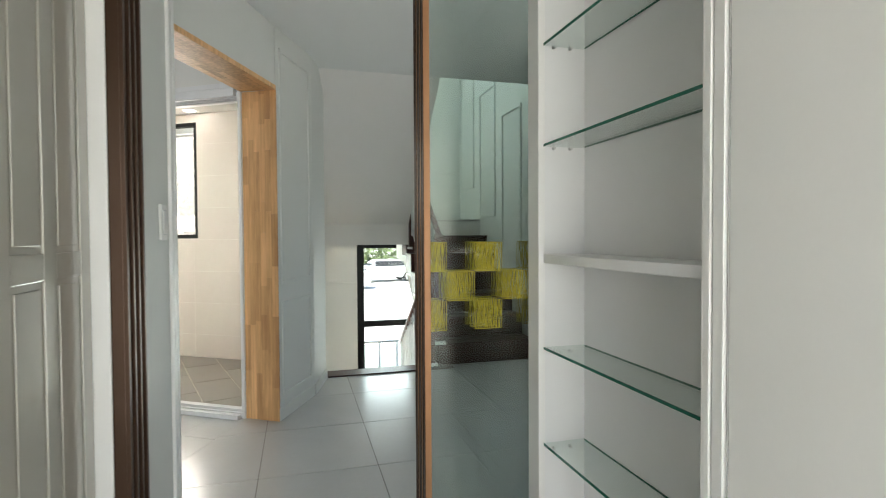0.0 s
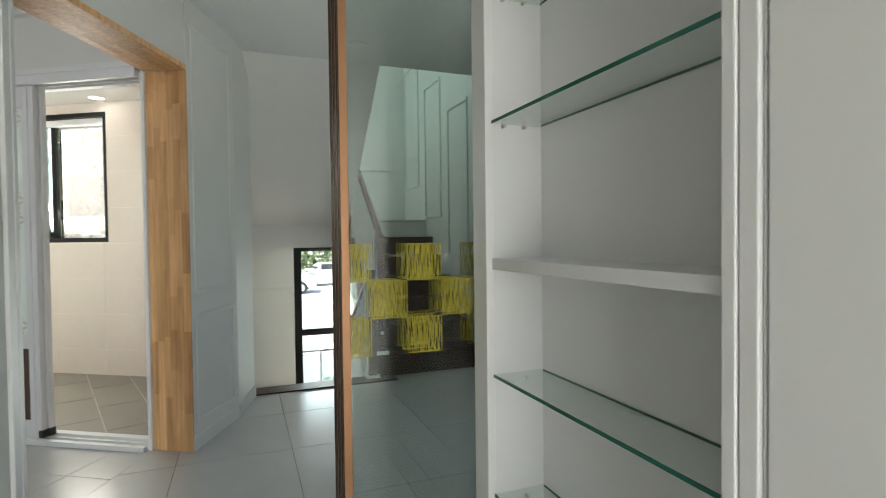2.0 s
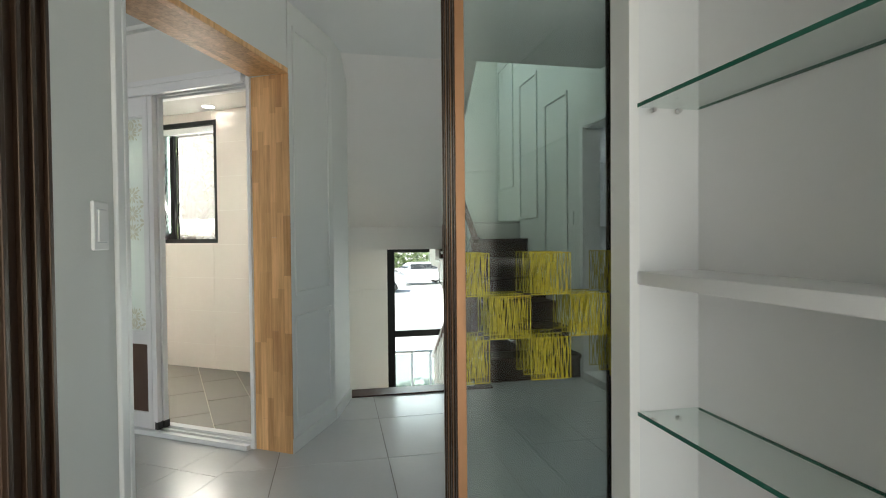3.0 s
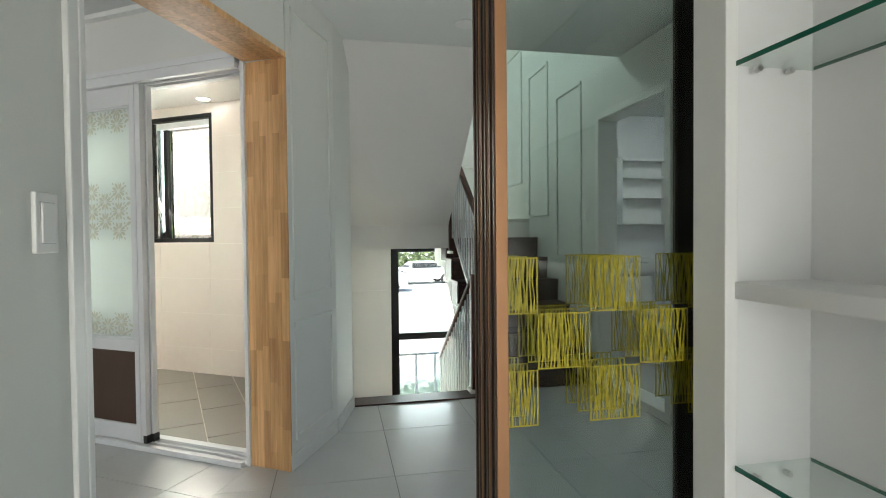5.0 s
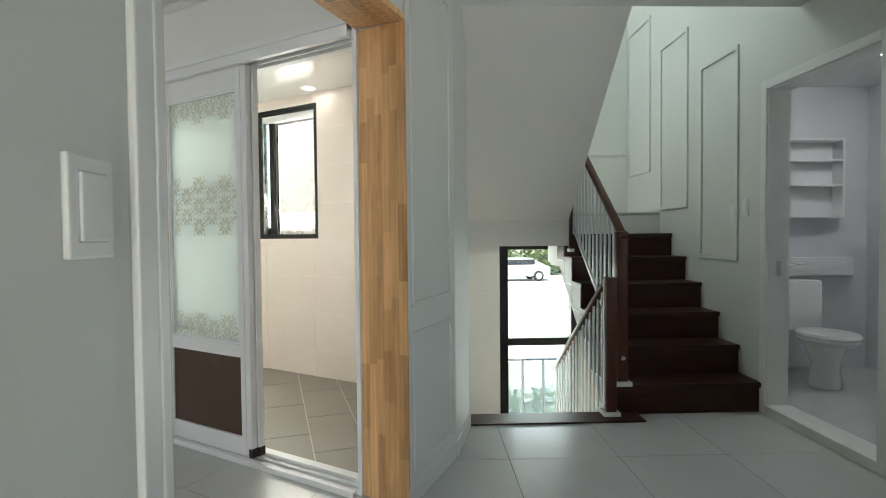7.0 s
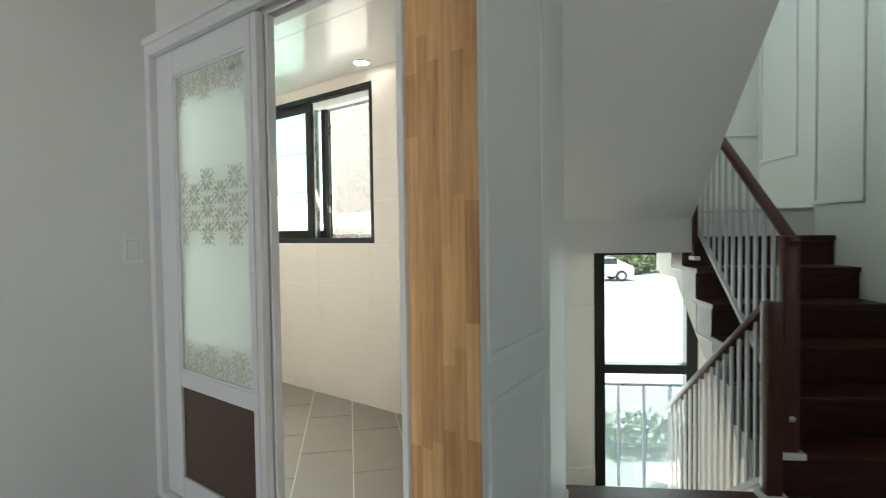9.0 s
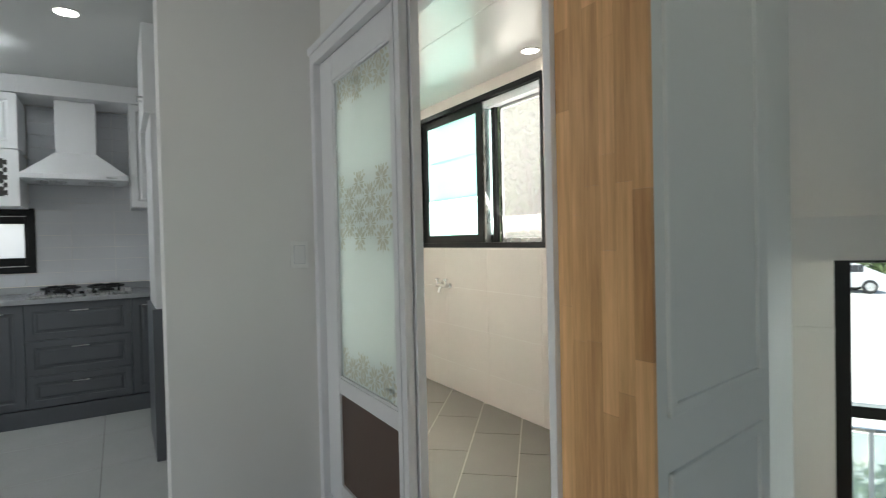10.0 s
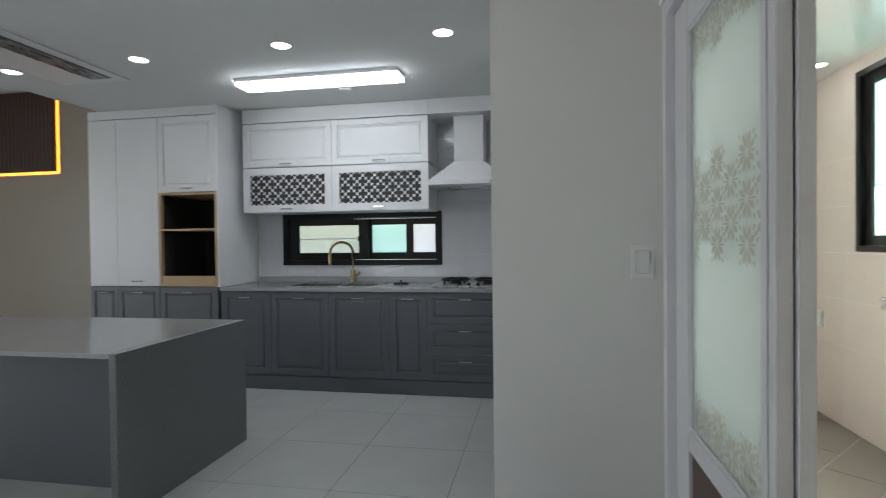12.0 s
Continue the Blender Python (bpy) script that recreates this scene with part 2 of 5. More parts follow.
def part(name, bm, mat, parent, label="", smooth=False):
    """One mesh under a thing or a part; its shape is given in the frame of the room."""
    o = ORIGIN.get(parent.name, Vector())
    for v in bm.verts:
        v.co -= o
    ob = new(name, mesh_of(name, bm, mat, smooth))
    ob.parent = parent
    ORIGIN[ob.name] = o
    return tagged(ob, label)


def thing(name, m, label, category, group="", kind="", origin=(0, 0, 0)):
    """An empty at the thing's base, in the room frame m."""
    ob = new(name)
    ob.empty_display_size = 0.1
    ob.matrix_basis = m @ Matrix.Translation(origin)
    ORIGIN[ob.name] = Vector(origin)
    return tagged(ob, label, category, group, kind)


def solid(name, bm, mat, label, category, m=None, kind="structure", smooth=False):
    ob = new(name, mesh_of(name, bm, mat, smooth))
    if m is not None:
        ob.matrix_basis = m
    return tagged(ob, label, category, "", kind)


def boxes(*specs, bevel=0.0):
    bm = bmesh.new()
    for s in specs:
        box(bm, *s, bevel=bevel)
    return bm


def clip(poly, a, b, c):
    """The side of a polygon where a*x + b*y <= c."""
    out = []
    for (x0, y0), (x1, y1) in zip(poly, poly[1:] + poly[:1]):
        d0, d1 = a * x0 + b * y0 - c, a * x1 + b * y1 - c
        if d0 <= 0:
            out.append((x0, y0))
        if d0 * d1 < 0:
            s = d0 / (d0 - d1)
            out.append((x0 + s * (x1 - x0), y0 + s * (y1 - y0)))
    return out


def to_world(u, v):
    p = TURNED @ Vector((u, v, 0))
    return (p.x, p.y)


def to_turned(x, y):
    p = TURNED.inverted() @ Vector((x, y, 0))
    return (p.x, p.y)


H = 2.50  # ceilings

# ---- structure ----
QX, QY = -1.831, 2.942  # corner of the timber-lined opening
SLANT = pose(QX, QY, 0, 0, 0, 7.43)  # its wall: x' out of the face, y' along it
NX, NY = math.cos(radians(7.43)), math.sin(radians(7.43))
SEAM = NX * QX + NY * QY - 0.235  # inner edge of that wall

# under-floors (grout) with the tiles as pieces on them
def tile_floor(name, mat_tile, mat_grout, label, x0, x1, y0, y1, dx, dy, ox, oy, z, cuts, m=None, shift=0.0, gap=0.004):
    base = [(x0, y0), (x1, y0), (x1, y1), (x0, y1)]
    for c in cuts:
        base = clip(base, *c)
    floor = solid(name, prism(bmesh.new(), base, z - 0.12, z - 0.002), mat_grout, label, "floor", m)
    shared = {}
    i0, j0 = math.floor((x0 - ox) / dx) - 1, math.floor((y0 - oy) / dy)
    for j in range(j0, math.ceil((y1 - oy) / dy)):
        for i in range(i0, math.ceil((x1 - ox) / dx)):
            a, b = ox + i * dx + (shift * dx if j % 2 else 0), oy + j * dy
            full = [(a + gap / 2, b + gap / 2), (a + dx - gap / 2, b + gap / 2), (a + dx - gap / 2, b + dy - gap / 2), (a + gap / 2, b + dy - gap / 2)]
            poly = clip(clip(clip(clip(full, 1, 0, x1), -1, 0, -x0), 0, 1, y1), 0, -1, -y0)
            for c in cuts:
                if len(poly) > 2:
                    poly = clip(poly, *c)
            if len(poly) < 3 or abs(sum(p[0] * q[1] - q[0] * p[1] for p, q in zip(poly, poly[1:] + poly[:1]))) < 0.004:
                continue
            whole = poly == full
            if whole and "me" in shared:
                me = shared["me"]
            else:
                bm = prism(bmesh.new(), [(p[0] - a, p[1] - b) for p in poly], -0.008, 0.0)
                me = mesh_of("tile", bm, mat_tile)
                if whole:
                    shared["me"] = me
            ob = new("tile", me)
            ob.parent = floor
            ob.location = (a, b, z)
    return floor


def late_floors():
    cut_hall = [(-a, -b, -c) for a, b, c in [half_turned(NX, NY, SEAM)]]
    tile_floor("floor_hall", TILE, GROUT, "pale grey polished porcelain tile floor of the hall", -1.4, 2.262, 1.60, 4.60, 0.585, 0.64, -0.095, 3.30 - 1.92, 0.0, cut_hall, TURNED)
    tile_floor("floor_entrance", TILE, GROUT, "pale grey tiled entrance floor one step down", -0.42, 0.95, -1.4, 1.47, 0.585, 0.64, -0.095, 0.2, -0.08, [], TURNED)
    tile_floor("floor_kitchen", TILE, GROUT, "pale grey polished porcelain tile floor of the kitchen", -6.42, -1.4, -6.0, 2.945, 0.605, 0.605, -4.696, 1.372, 0.0, [(NX, NY, SEAM - 0.002)])
    # the utility room's tiles lie askew
    askew = Matrix.Rotation(radians(-42), 4, "Z")
    turn = askew.to_3x3().transposed()
    edges = []
    for a, b, c in ((1, 0, -2.06), (-1, 0, 6.0), (0, 1, 4.5), (0, -1, -3.02), UT_CUT):
        d = turn @ Vector((a, b, 0))
        edges.append((d.x, d.y, c))
    tile_floor("floor_utility", UTILE, UGROUT, "grey-brown matt floor tiles laid askew with pale joints", -7.6, -3.4, -1.9, 2.1, 0.61, 0.305, -5.713, 0.32, -0.05, edges, askew, 0.5, 0.006)


def half_turned(a, b, c):
    """A half plane of the world, in the turned frame."""
    d = TURNED.to_3x3().transposed() @ Vector((a, b, 0))
    return (d.x, d.y, c)


# ceilings
UT_CUT = (0.926, 0.377, -0.767)  # the utility room's slanting side
hall_c = [(-1.6, -1.4), (2.40, -1.4), (2.40, 4.25), (-1.6, 4.25)]
hall_c = clip(hall_c, *[-k for k in half_turned(NX, NY, SEAM + 0.1)])
solid("ceiling_hall", prism(bmesh.new(), hall_c, H, H + 0.1), CEIL, "plain white papered ceiling of the hall", "ceiling", TURNED)
solid("ceiling_kitchen", prism(bmesh.new(), clip([(-6.6, -1.57), (-1.2, -1.57), (-1.2, 3.0), (-6.6, 3.0)], NX, NY, SEAM + 0.098), H, H + 0.1), CEIL, "plain white kitchen ceiling", "ceiling")
solid("ceiling_living", boxes((-6.6, -0.4, -6.1, -1.57, 2.95, 3.05), (-6.6, -0.4, -1.62, -1.57, 2.6, 3.0)), CEIL, "white raised living room ceiling", "ceiling")
solid("ceiling_utility", prism(prism(bmesh.new(), clip([(-6.1, 3.0), (-1.95, 3.0), (-1.95, 3.74), (-6.1, 3.74)], *UT_CUT), 2.43, 2.5), clip([(-6.1, 3.744), (-1.95, 3.744), (-1.95, 4.6), (-6.1, 4.6)], *UT_CUT), 2.43, 2.499), GLOSSC, "glossy white plastic panel ceiling with one joint", "ceiling")
solid("ceiling_stairs", boxes((0.1, 2.5, 4.1, 7.1, 5.0, 5.1)), CEIL, "white ceiling high over the stairs", "ceiling", TURNED)

# wall over and beside the timber-lined opening
solid("ceiling_corner", prism(bmesh.new(), [(-1.75, 3.2), (-2.4, 3.1), (-2.5, 4.2), (-1.9, 4.4)], H + 0.003, H + 0.1), CEIL, "plain white ceiling over the wall bend", "ceiling")
solid("wall_opening", boxes((-0.235, 0, -1.18, 0.0, 2.125, H), (-0.235, 0, -1.62, -1.18, 0, H)), WALL_G, "white painted wall over the timber-lined opening", "wall", SLANT)
# the gap from -3.8 to -2.6 is added for the side fill lamp
solid("wall_living_side", boxes((-0.235, 0, -9.2, -3.8, 0, 3.0), (-0.235, 0, -2.6, -1.62, 0, 3.0), (-0.235, 0, -3.8, -2.6, 0, 0.3), (-0.235, 0, -3.8, -2.6, 2.4, 3.0)), WALL, "plain white wall of the living room with an added, unseen light opening", "wall", SLANT)

# panelled wall between the opening and the stairs, with a bend
K1, K2 = (-1.903, 3.51), (-2.045, 3.945)
solid("wall_panelled", prism(bmesh.new(), [(-1.833, 2.951), K1, K2, (-2.20, 4.03), (-2.33, 3.8), (-2.15, 3.3), (-2.073, 3.0), (-2.073, 2.951)], 0, H), WALL_G, "white painted wall with panel mouldings", "wall")


def moulding_frame(name, m, y0, y1, z0, z1, w, d, label, skew=0.0):
    """A picture-frame moulding on the face x' = 0 of the frame m; skew lifts its far top corner."""
    th = thing(name, m, label, "wall moulding", "wall panel mouldings", "structure")
    for s in ("y0", "y1", "z0", "z1"):
        bm = bmesh.new()
        if s[0] == "y":
            a = y0 if s == "y0" else y1 - w
            box(bm, 0.0, d, a, a + w, z0, z1 + (skew if s == "y1" else 0), bevel=min(d, w) * 0.35)
        else:
            z = z0 if s == "z0" else z1 - w
            box(bm, 0.0, d + 0.001, y0, y1, z, z + w, bevel=min(d, w) * 0.35)
            if s == "z1" and skew:
                for v in bm.verts:
                    v.co.z += skew * (v.co.y - y0) / (y1 - y0)
        part("moulding_strip", bm, WALL_G, th)
    return th


ang1 = math.degrees(math.atan2(-(K1[0] - QX), K1[1] - QY))
SEG1 = pose(QX - 0.004, QY, 0, 0, 0, ang1)
moulding_frame("moulding", SEG1, 0.055, 0.52, 0.87, 2.38, 0.026, 0.012, "tall white panel moulding on the white wall")
moulding_frame("moulding", SEG1, 0.055, 0.52, 0.14, 0.76, 0.026, 0.012, "low white panel moulding on the white wall")
solid("baseboard", boxes((0, 0.012, 0.0, 0.555, 0, 0.08), bevel=0.003), WALL_G, "white painted baseboard", "baseboard", SEG1)
ang2 = math.degrees(math.atan2(-(K2[0] - K1[0]), K2[1] - K1[1]))
SEG2 = pose(K1[0], K1[1], 0, 0, 0, ang2)
solid("baseboard", boxes((0, 0.012, 0.0, 0.455, 0, 0.08), bevel=0.003), WALL_G, "white painted baseboard", "baseboard", SEG2)

# stub wall by the entrance, with its trim, and the corner that closes behind it
solid("wall_stub", boxes((-0.42, -0.28, 1.60, 1.93, 0, H)), WALL_G, "short white wall beside the entrance door", "wall", ENTRY)
solid("trim", boxes((-0.42, -0.266, 1.93, 1.955, 0, H), (-0.28, -0.268, 1.885, 1.93, 0, H), bevel=0.004), TRIM, "white corner trim of the short wall", "trim", ENTRY)
a0, a1 = to_world(-0.42, 1.60), to_world(-0.42, 1.93)
b0 = SLANT @ Vector((-0.1, -1.62, 0))
b1 = SLANT @ Vector((-0.1, -1.25, 0))
solid("wall_corner", prism(bmesh.new(), [a0, a1, (b1.x, b1.y), (b0.x, b0.y)], 0, H), WALL, "plain white wall closing the corner", "wall")

# entrance
solid("wall_entrance_left", boxes((-0.52, -0.42, -1.4, 1.60, -0.2, H)), WALL, "plain white entrance wall", "wall", ENTRY)
solid("wall_entrance_right", boxes((0.965, 1.06, -1.4, 1.61, -0.2, H)), WALL, "plain white entrance wall behind the cabinet", "wall", ENTRY)
solid("wall_entrance_back", boxes((-0.52, -0.28, -1.5, -1.4, -0.2, H), (0.68, 1.06, -1.5, -1.4, -0.2, H), (-0.28, 0.68, -1.5, -1.4, 2.05, H)), WALL, "entrance wall with an added, unseen door opening for light", "wall", TURNED)
solid("wall_hall_front", boxes((0.98, 2.40, 1.614, 1.72, -0.1, H), (-0.42, 0.964, 1.47, 1.606, 2.32, H)), WALL, "white wall beside and over the sliding glass door", "wall", ENTRY)
solid("step_entrance", boxes((-0.42, 0.964, 1.472, 1.60, -0.12, -0.002)), GROUT, "stone threshold of the entrance", "threshold", ENTRY)

# hall right wall with the toilet room's door opening, going on as the stair wall
# the opening from 2.0 to 3.2 is added for the hall fill lamp
solid("wall_stair_right", boxes((2.265, 2.40, 1.6, 2.0, -2.6, H + 0.1), (2.265, 2.40, 3.2, 3.68, -2.6, H + 0.1), (2.265, 2.40, 2.0, 3.2, -2.6, 0.9), (2.265, 2.40, 2.0, 3.2, 2.1, H + 0.1), (2.265, 2.40, 3.68, 4.53, 2.10, 5.0), (2.265, 2.40, 3.68, 4.53, -2.6, -0.05), (2.265, 2.40, 4.53, 6.9, -2.6, 5.0)), WALL_G, "pale green-white stair wall", "wall", TURNED)
solid("wall_stair_back", boxes((0.1, 2.40, 6.9, 7.0, 1.085, 5.0)), WALL_G, "pale wall behind the half landing", "wall", TURNED)
solid("wall_stair_left", boxes((0.1, 0.25, 4.52, 6.9, -2.6, 3.2), (0.1, 0.25, 4.25, 6.9, 4.6, 5.0), (0.1, 0.25, 4.25, 5.0, 3.2, 4.6), (0.1, 0.25, 6.4, 6.9, 3.2, 4.6)), WALL_G, "pale stair wall", "wall", TURNED)
solid("wall_stair_front", boxes((0.1, 2.40, 4.15, 4.25, H + 0.1, 5.0)), WALL_G, "pale wall over the hall ceiling's edge", "wall", TURNED)
# lower window wall
solid("wall_stair_window", boxes((0.25, 0.80, 6.5, 6.62, -2.6, 1.085), (1.62, 2.265, 6.5, 6.62, -2.6, 1.085), (0.80, 1.62, 6.5, 6.62, -2.6, -1.45)), WALL, "cream white wall around the stair window", "wall", TURNED)
solid("trim", boxes((0.25, 0.80, 6.485, 6.5, 0.585, 0.615), (0.25, 0.80, 6.485, 6.5, -0.85, -0.75), bevel=0.003), WALL, "white chair rail on the stair wall", "trim", TURNED)

# return flight overhead: sloping soffit, beam and half landing
bm = bmesh.new()
prof = [(4.25, H), (5.617, 1.305), (5.617, 1.085), (6.9, 1.085), (6.9, 1.386), (5.95, 1.386), (4.25, 2.75)]
lo, hi = [bm.verts.new((0.25, v, z)) for v, z in prof], [bm.verts.new((1.267, v, z)) for v, z in prof]
bm.faces.new(lo), bm.faces.new(hi)
for i in range(len(prof)):
    bm.faces.new((lo[i], lo[(i + 1) % len(prof)], hi[(i + 1) % len(prof)], hi[i]))
solid("soffit_stairs", bm, WALL, "white sloping underside of the upper flight", "stair soffit", TURNED)
solid("floor_landing", boxes((1.267, 2.265, 6.09, 6.9, 1.085, 1.38)), WALL, "half landing slab", "landing", TURNED)

# utility room
solid("wall_utility_left", boxes((-6.1, -5.9935, 3.0, 4.6, -0.2, 2.5)), WGROUT, "cream tiled wall", "wall")
solid("wall_utility_right", prism(bmesh.new(), [(-2.075, 3.05), (-2.03, 3.05), (-2.64, 4.55), (-2.685, 4.55)], -0.2, 2.5), WGROUT, "cream tiled wall", "wall")
WX0, WX1, WZ0, WZ1 = -5.50, -3.79, 1.165, 2.345
far_wall = solid("wall_utility_back", boxes((-6.0, WX0, 4.5015, 4.66, -0.2, 2.5), (WX1, -2.69, 4.5015, 4.66, -0.2, 2.5), (WX0, WX1, 4.5015, 4.66, -0.2, WZ0), (WX0, WX1, 4.5015, 4.66, WZ1, 2.5)), WGROUT, "cream tiled wall under the window", "wall")
left_wall = bpy.data.objects["wall_utility_left"]

# wall between kitchen and utility room, over the sliding door, and its end with the switch
solid("wall_utility_front", boxes((-3.70, -2.063, 2.945, 3.05, 2.14, H), (-6.42, -3.70, 2.945, 3.0, -0.1, H), (-2.075, -2.03, 3.0, 3.05, -0.1, H)), WALL, "white wall over the sliding door", "wall")
solid("wall_switch", boxes((-3.86, -3.650, 2.250, 2.944, 0, H)), WALL, "plain white papered wall end with a light switch", "wall")
solid("trim", boxes((-3.70, -2.063, 2.90, 2.945, 2.47, H), bevel=0.004), TRIM, "white cornice", "trim")

# kitchen and living room
KY0, KY1, KZ0, KZ1 = -0.041, 1.567, 1.045, 1.555
solid("wall_kitchen", boxes((-6.55, -6.42, -1.6, KY0, -0.1, H), (-6.55, -6.42, KY1, 3.0, -0.1, H), (-6.55, -6.42, KY0, KY1, -0.1, KZ0), (-6.55, -6.42, KY0, KY1, KZ1, H)), WGROUT, "kitchen wall behind the worktop", "wall", KITCHEN)
solid("wall_living_feature", boxes((-6.55, -6.42, -6.0, -1.6, -0.1, 3.0)), LIVWALL, "beige stone-tile feature wall", "wall")
solid("wall_living_back", boxes((-6.55, -2.9, -6.1, -6.0, -0.1, 3.0), (-0.9, -0.3, -6.1, -6.0, -0.1, 3.0), (-2.9, -0.9, -6.1, -6.0, -0.1, 0.15), (-2.9, -0.9, -6.1, -6.0, 2.4, 3.0)), WALL, "living room wall with an assumed, unseen window opening", "wall")

# toilet room
solid("wall_toilet_room", boxes((2.40, 3.9, 5.55, 5.65, 0, 2.5), (2.40, 3.9, 2.9, 3.0, 0, 2.5), (3.8, 3.9, 3.0, 5.55, 0, 2.5)), KTILE, "pale tiled toilet room walls", "wall", TURNED)
solid("ceiling_toilet_room", boxes((2.40, 3.9, 2.9, 5.65, 2.4, 2.5)), CEIL, "white toilet room ceiling", "ceiling", TURNED)
solid("floor_toilet_room", boxes((2.40, 3.9, 2.9, 5.65, -0.1, 0.03)), TILE, "pale toilet room floor", "floor", TURNED)
solid("threshold", boxes((2.25, 2.42, 3.68, 4.53, 0.0, 0.06), bevel=0.006), TRIM, "raised white marble door sill", "threshold", TURNED)

# ---- entrance: display cabinet, cupboards, sliding glass door ----
FRONT_U = 0.80


def display_cabinet():
    th = thing("display_cabinet", ENTRY, "white open display cabinet with glass shelves beside the sliding door", "cabinet", origin=(0.87, 1.07, -0.08))
    part("side_panel", boxes((0.80, 0.955, 1.385, 1.403, -0.08, 2.45), bevel=0.001), WHITEC, th)
    part("side_panel", boxes((0.803, 0.955, 0.732, 0.750, -0.08, 2.45), bevel=0.001), WHITEC, th)
    part("back_panel", boxes((0.940, 0.955, 0.75, 1.385, -0.08, 2.45)), WHITEC, th)
    part("face_frame", boxes((0.791, 0.812, 1.383, 1.453, -0.08, 2.45), bevel=0.002), TRIM, th)
    part("face_frame", boxes((0.790, 0.812, 0.7335, 0.752, -0.08, 2.45), (0.793, 0.812, 0.707, 0.7305, -0.08, 2.45), bevel=0.002), TRIM, th)
    part("middle_shelf", boxes((0.806, 0.940, 0.752, 1.383, 1.096, 1.121), bevel=0.002), WHITEC, th)
    part("base_panel", boxes((0.806, 0.940, 0.752, 1.383, -0.08, 0.02), bevel=0.002), WHITEC, th)
    part("top_panel", boxes((0.806, 0.940, 0.752, 1.383, 2.2, 2.45), bevel=0.002), WHITEC, th)
    for z in (0.29, 0.566, 0.846, 1.430, 1.716, 2.0):
        sh = part("glass_shelf", boxes((0.808, 0.938, 0.754, 1.381, z, z + 0.007)), SHELFG, th, "clear glass shelf with a green edge")
        sh.visible_shadow = False
        part("front_edge", boxes((0.8062, 0.808, 0.754, 1.381, z, z + 0.007)), EDGEG, sh, "green ground glass edge")
        part("back_edge", boxes((0.938, 0.9388, 0.754, 1.381, z + 0.001, z + 0.006)), EDGEG, sh, "green glass edge")
        for v in (0.757, 1.372):
            for u in (0.832, 0.885):
                part("shelf_pin", lathe(bmesh.new(), [(0.0045, 0), (0.0045, 0.009), (0.003, 0.0115)], (u, v + (0 if v < 1 else -0.008), z - 0.0065), 10, "Y"), STEEL, sh, "small steel shelf pin", smooth=True)


display_cabinet()


def cupboard_door_plain(v0, v1):
    th = thing("cupboard", ENTRY, "tall plain white entrance cupboard with a flush door", "cupboard", "entrance cupboards", origin=(0.87, (v0 + v1) / 2, -0.08))
    part("body", boxes((0.822, 0.96, v0 + 0.002, v1 - 0.002, -0.08, 2.45)), WHITEC, th)
    part("door", boxes((0.797, 0.820, v0 + 0.0015, v1 - 0.0015, -0.02, 2.44), bevel=0.0025), TRIM, th)
    part("hinge_strip", boxes((0.800, 0.806, v1 + 0.001, v1 + 0.005, -0.02, 2.44)), STEEL, th, "thin pale metal gap strip")


for k in range(4):
    cupboard_door_plain(0.20 - 0.5 * k, 0.70 - 0.5 * k)


def panel_front(bm, F, a0, a1, z0, z1, rail=0.06, depth=0.02):
    """A framed door front, one folded sheet: edge, frame, groove and raised field; F turns (along, out, up) into the room's frame."""
    rings = []
    for inset, d in ((0, 0), (0, depth - 0.002), (0.002, depth), (rail - 0.004, depth), (rail, depth - 0.003), (rail + 0.003, depth * 0.55), (rail + 0.014, depth * 0.55), (rail + 0.026, depth * 0.9)):
        rings.append([bm.verts.new(F(Vector(q))) for q in ((a0 + inset, d, z0 + inset), (a1 - inset, d, z0 + inset), (a1 - inset, d, z1 - inset), (a0 + inset, d, z1 - inset))])
    for p, q in zip(rings, rings[1:]):
        for k in range(4):
            bm.faces.new((p[k], p[(k + 1) % 4], q[(k + 1) % 4], q[k]))
    bm.faces.new(rings[0]), bm.faces.new(rings[-1])
    return bm


# white lacquer greyed in colour so that less light bounces
GLOSSW = material("gloss_greyed_lacquer", (0.42, 0.402, 0.355), 0.16, bump=0.0, var=0.02, coat=0.5)


# raised panels give shape to what is likely a reflection in gloss
def panelled_cupboard(v0, v1):
    th = thing("shoe_cupboard", ENTRY, "tall glossy shoe cupboard, white greyed in colour, raised panels for a reflection", "cupboard", "shoe cupboards", origin=(-0.40, (v0 + v1) / 2, -0.08))
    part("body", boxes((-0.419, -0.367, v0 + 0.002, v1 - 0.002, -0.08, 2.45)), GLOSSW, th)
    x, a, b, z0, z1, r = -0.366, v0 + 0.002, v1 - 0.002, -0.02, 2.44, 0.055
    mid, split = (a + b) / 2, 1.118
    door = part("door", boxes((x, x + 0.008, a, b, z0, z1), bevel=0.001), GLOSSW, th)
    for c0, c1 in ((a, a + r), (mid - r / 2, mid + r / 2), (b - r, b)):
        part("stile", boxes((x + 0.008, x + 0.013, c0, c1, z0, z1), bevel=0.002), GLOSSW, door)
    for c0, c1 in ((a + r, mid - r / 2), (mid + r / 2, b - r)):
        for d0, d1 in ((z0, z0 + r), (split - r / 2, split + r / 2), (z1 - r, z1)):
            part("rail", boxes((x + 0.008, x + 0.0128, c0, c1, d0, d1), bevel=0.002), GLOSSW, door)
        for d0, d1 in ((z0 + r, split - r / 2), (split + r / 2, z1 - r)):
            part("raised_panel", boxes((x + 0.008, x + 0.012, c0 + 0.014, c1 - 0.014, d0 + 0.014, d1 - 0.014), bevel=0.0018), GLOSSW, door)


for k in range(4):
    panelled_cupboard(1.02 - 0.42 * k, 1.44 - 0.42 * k)
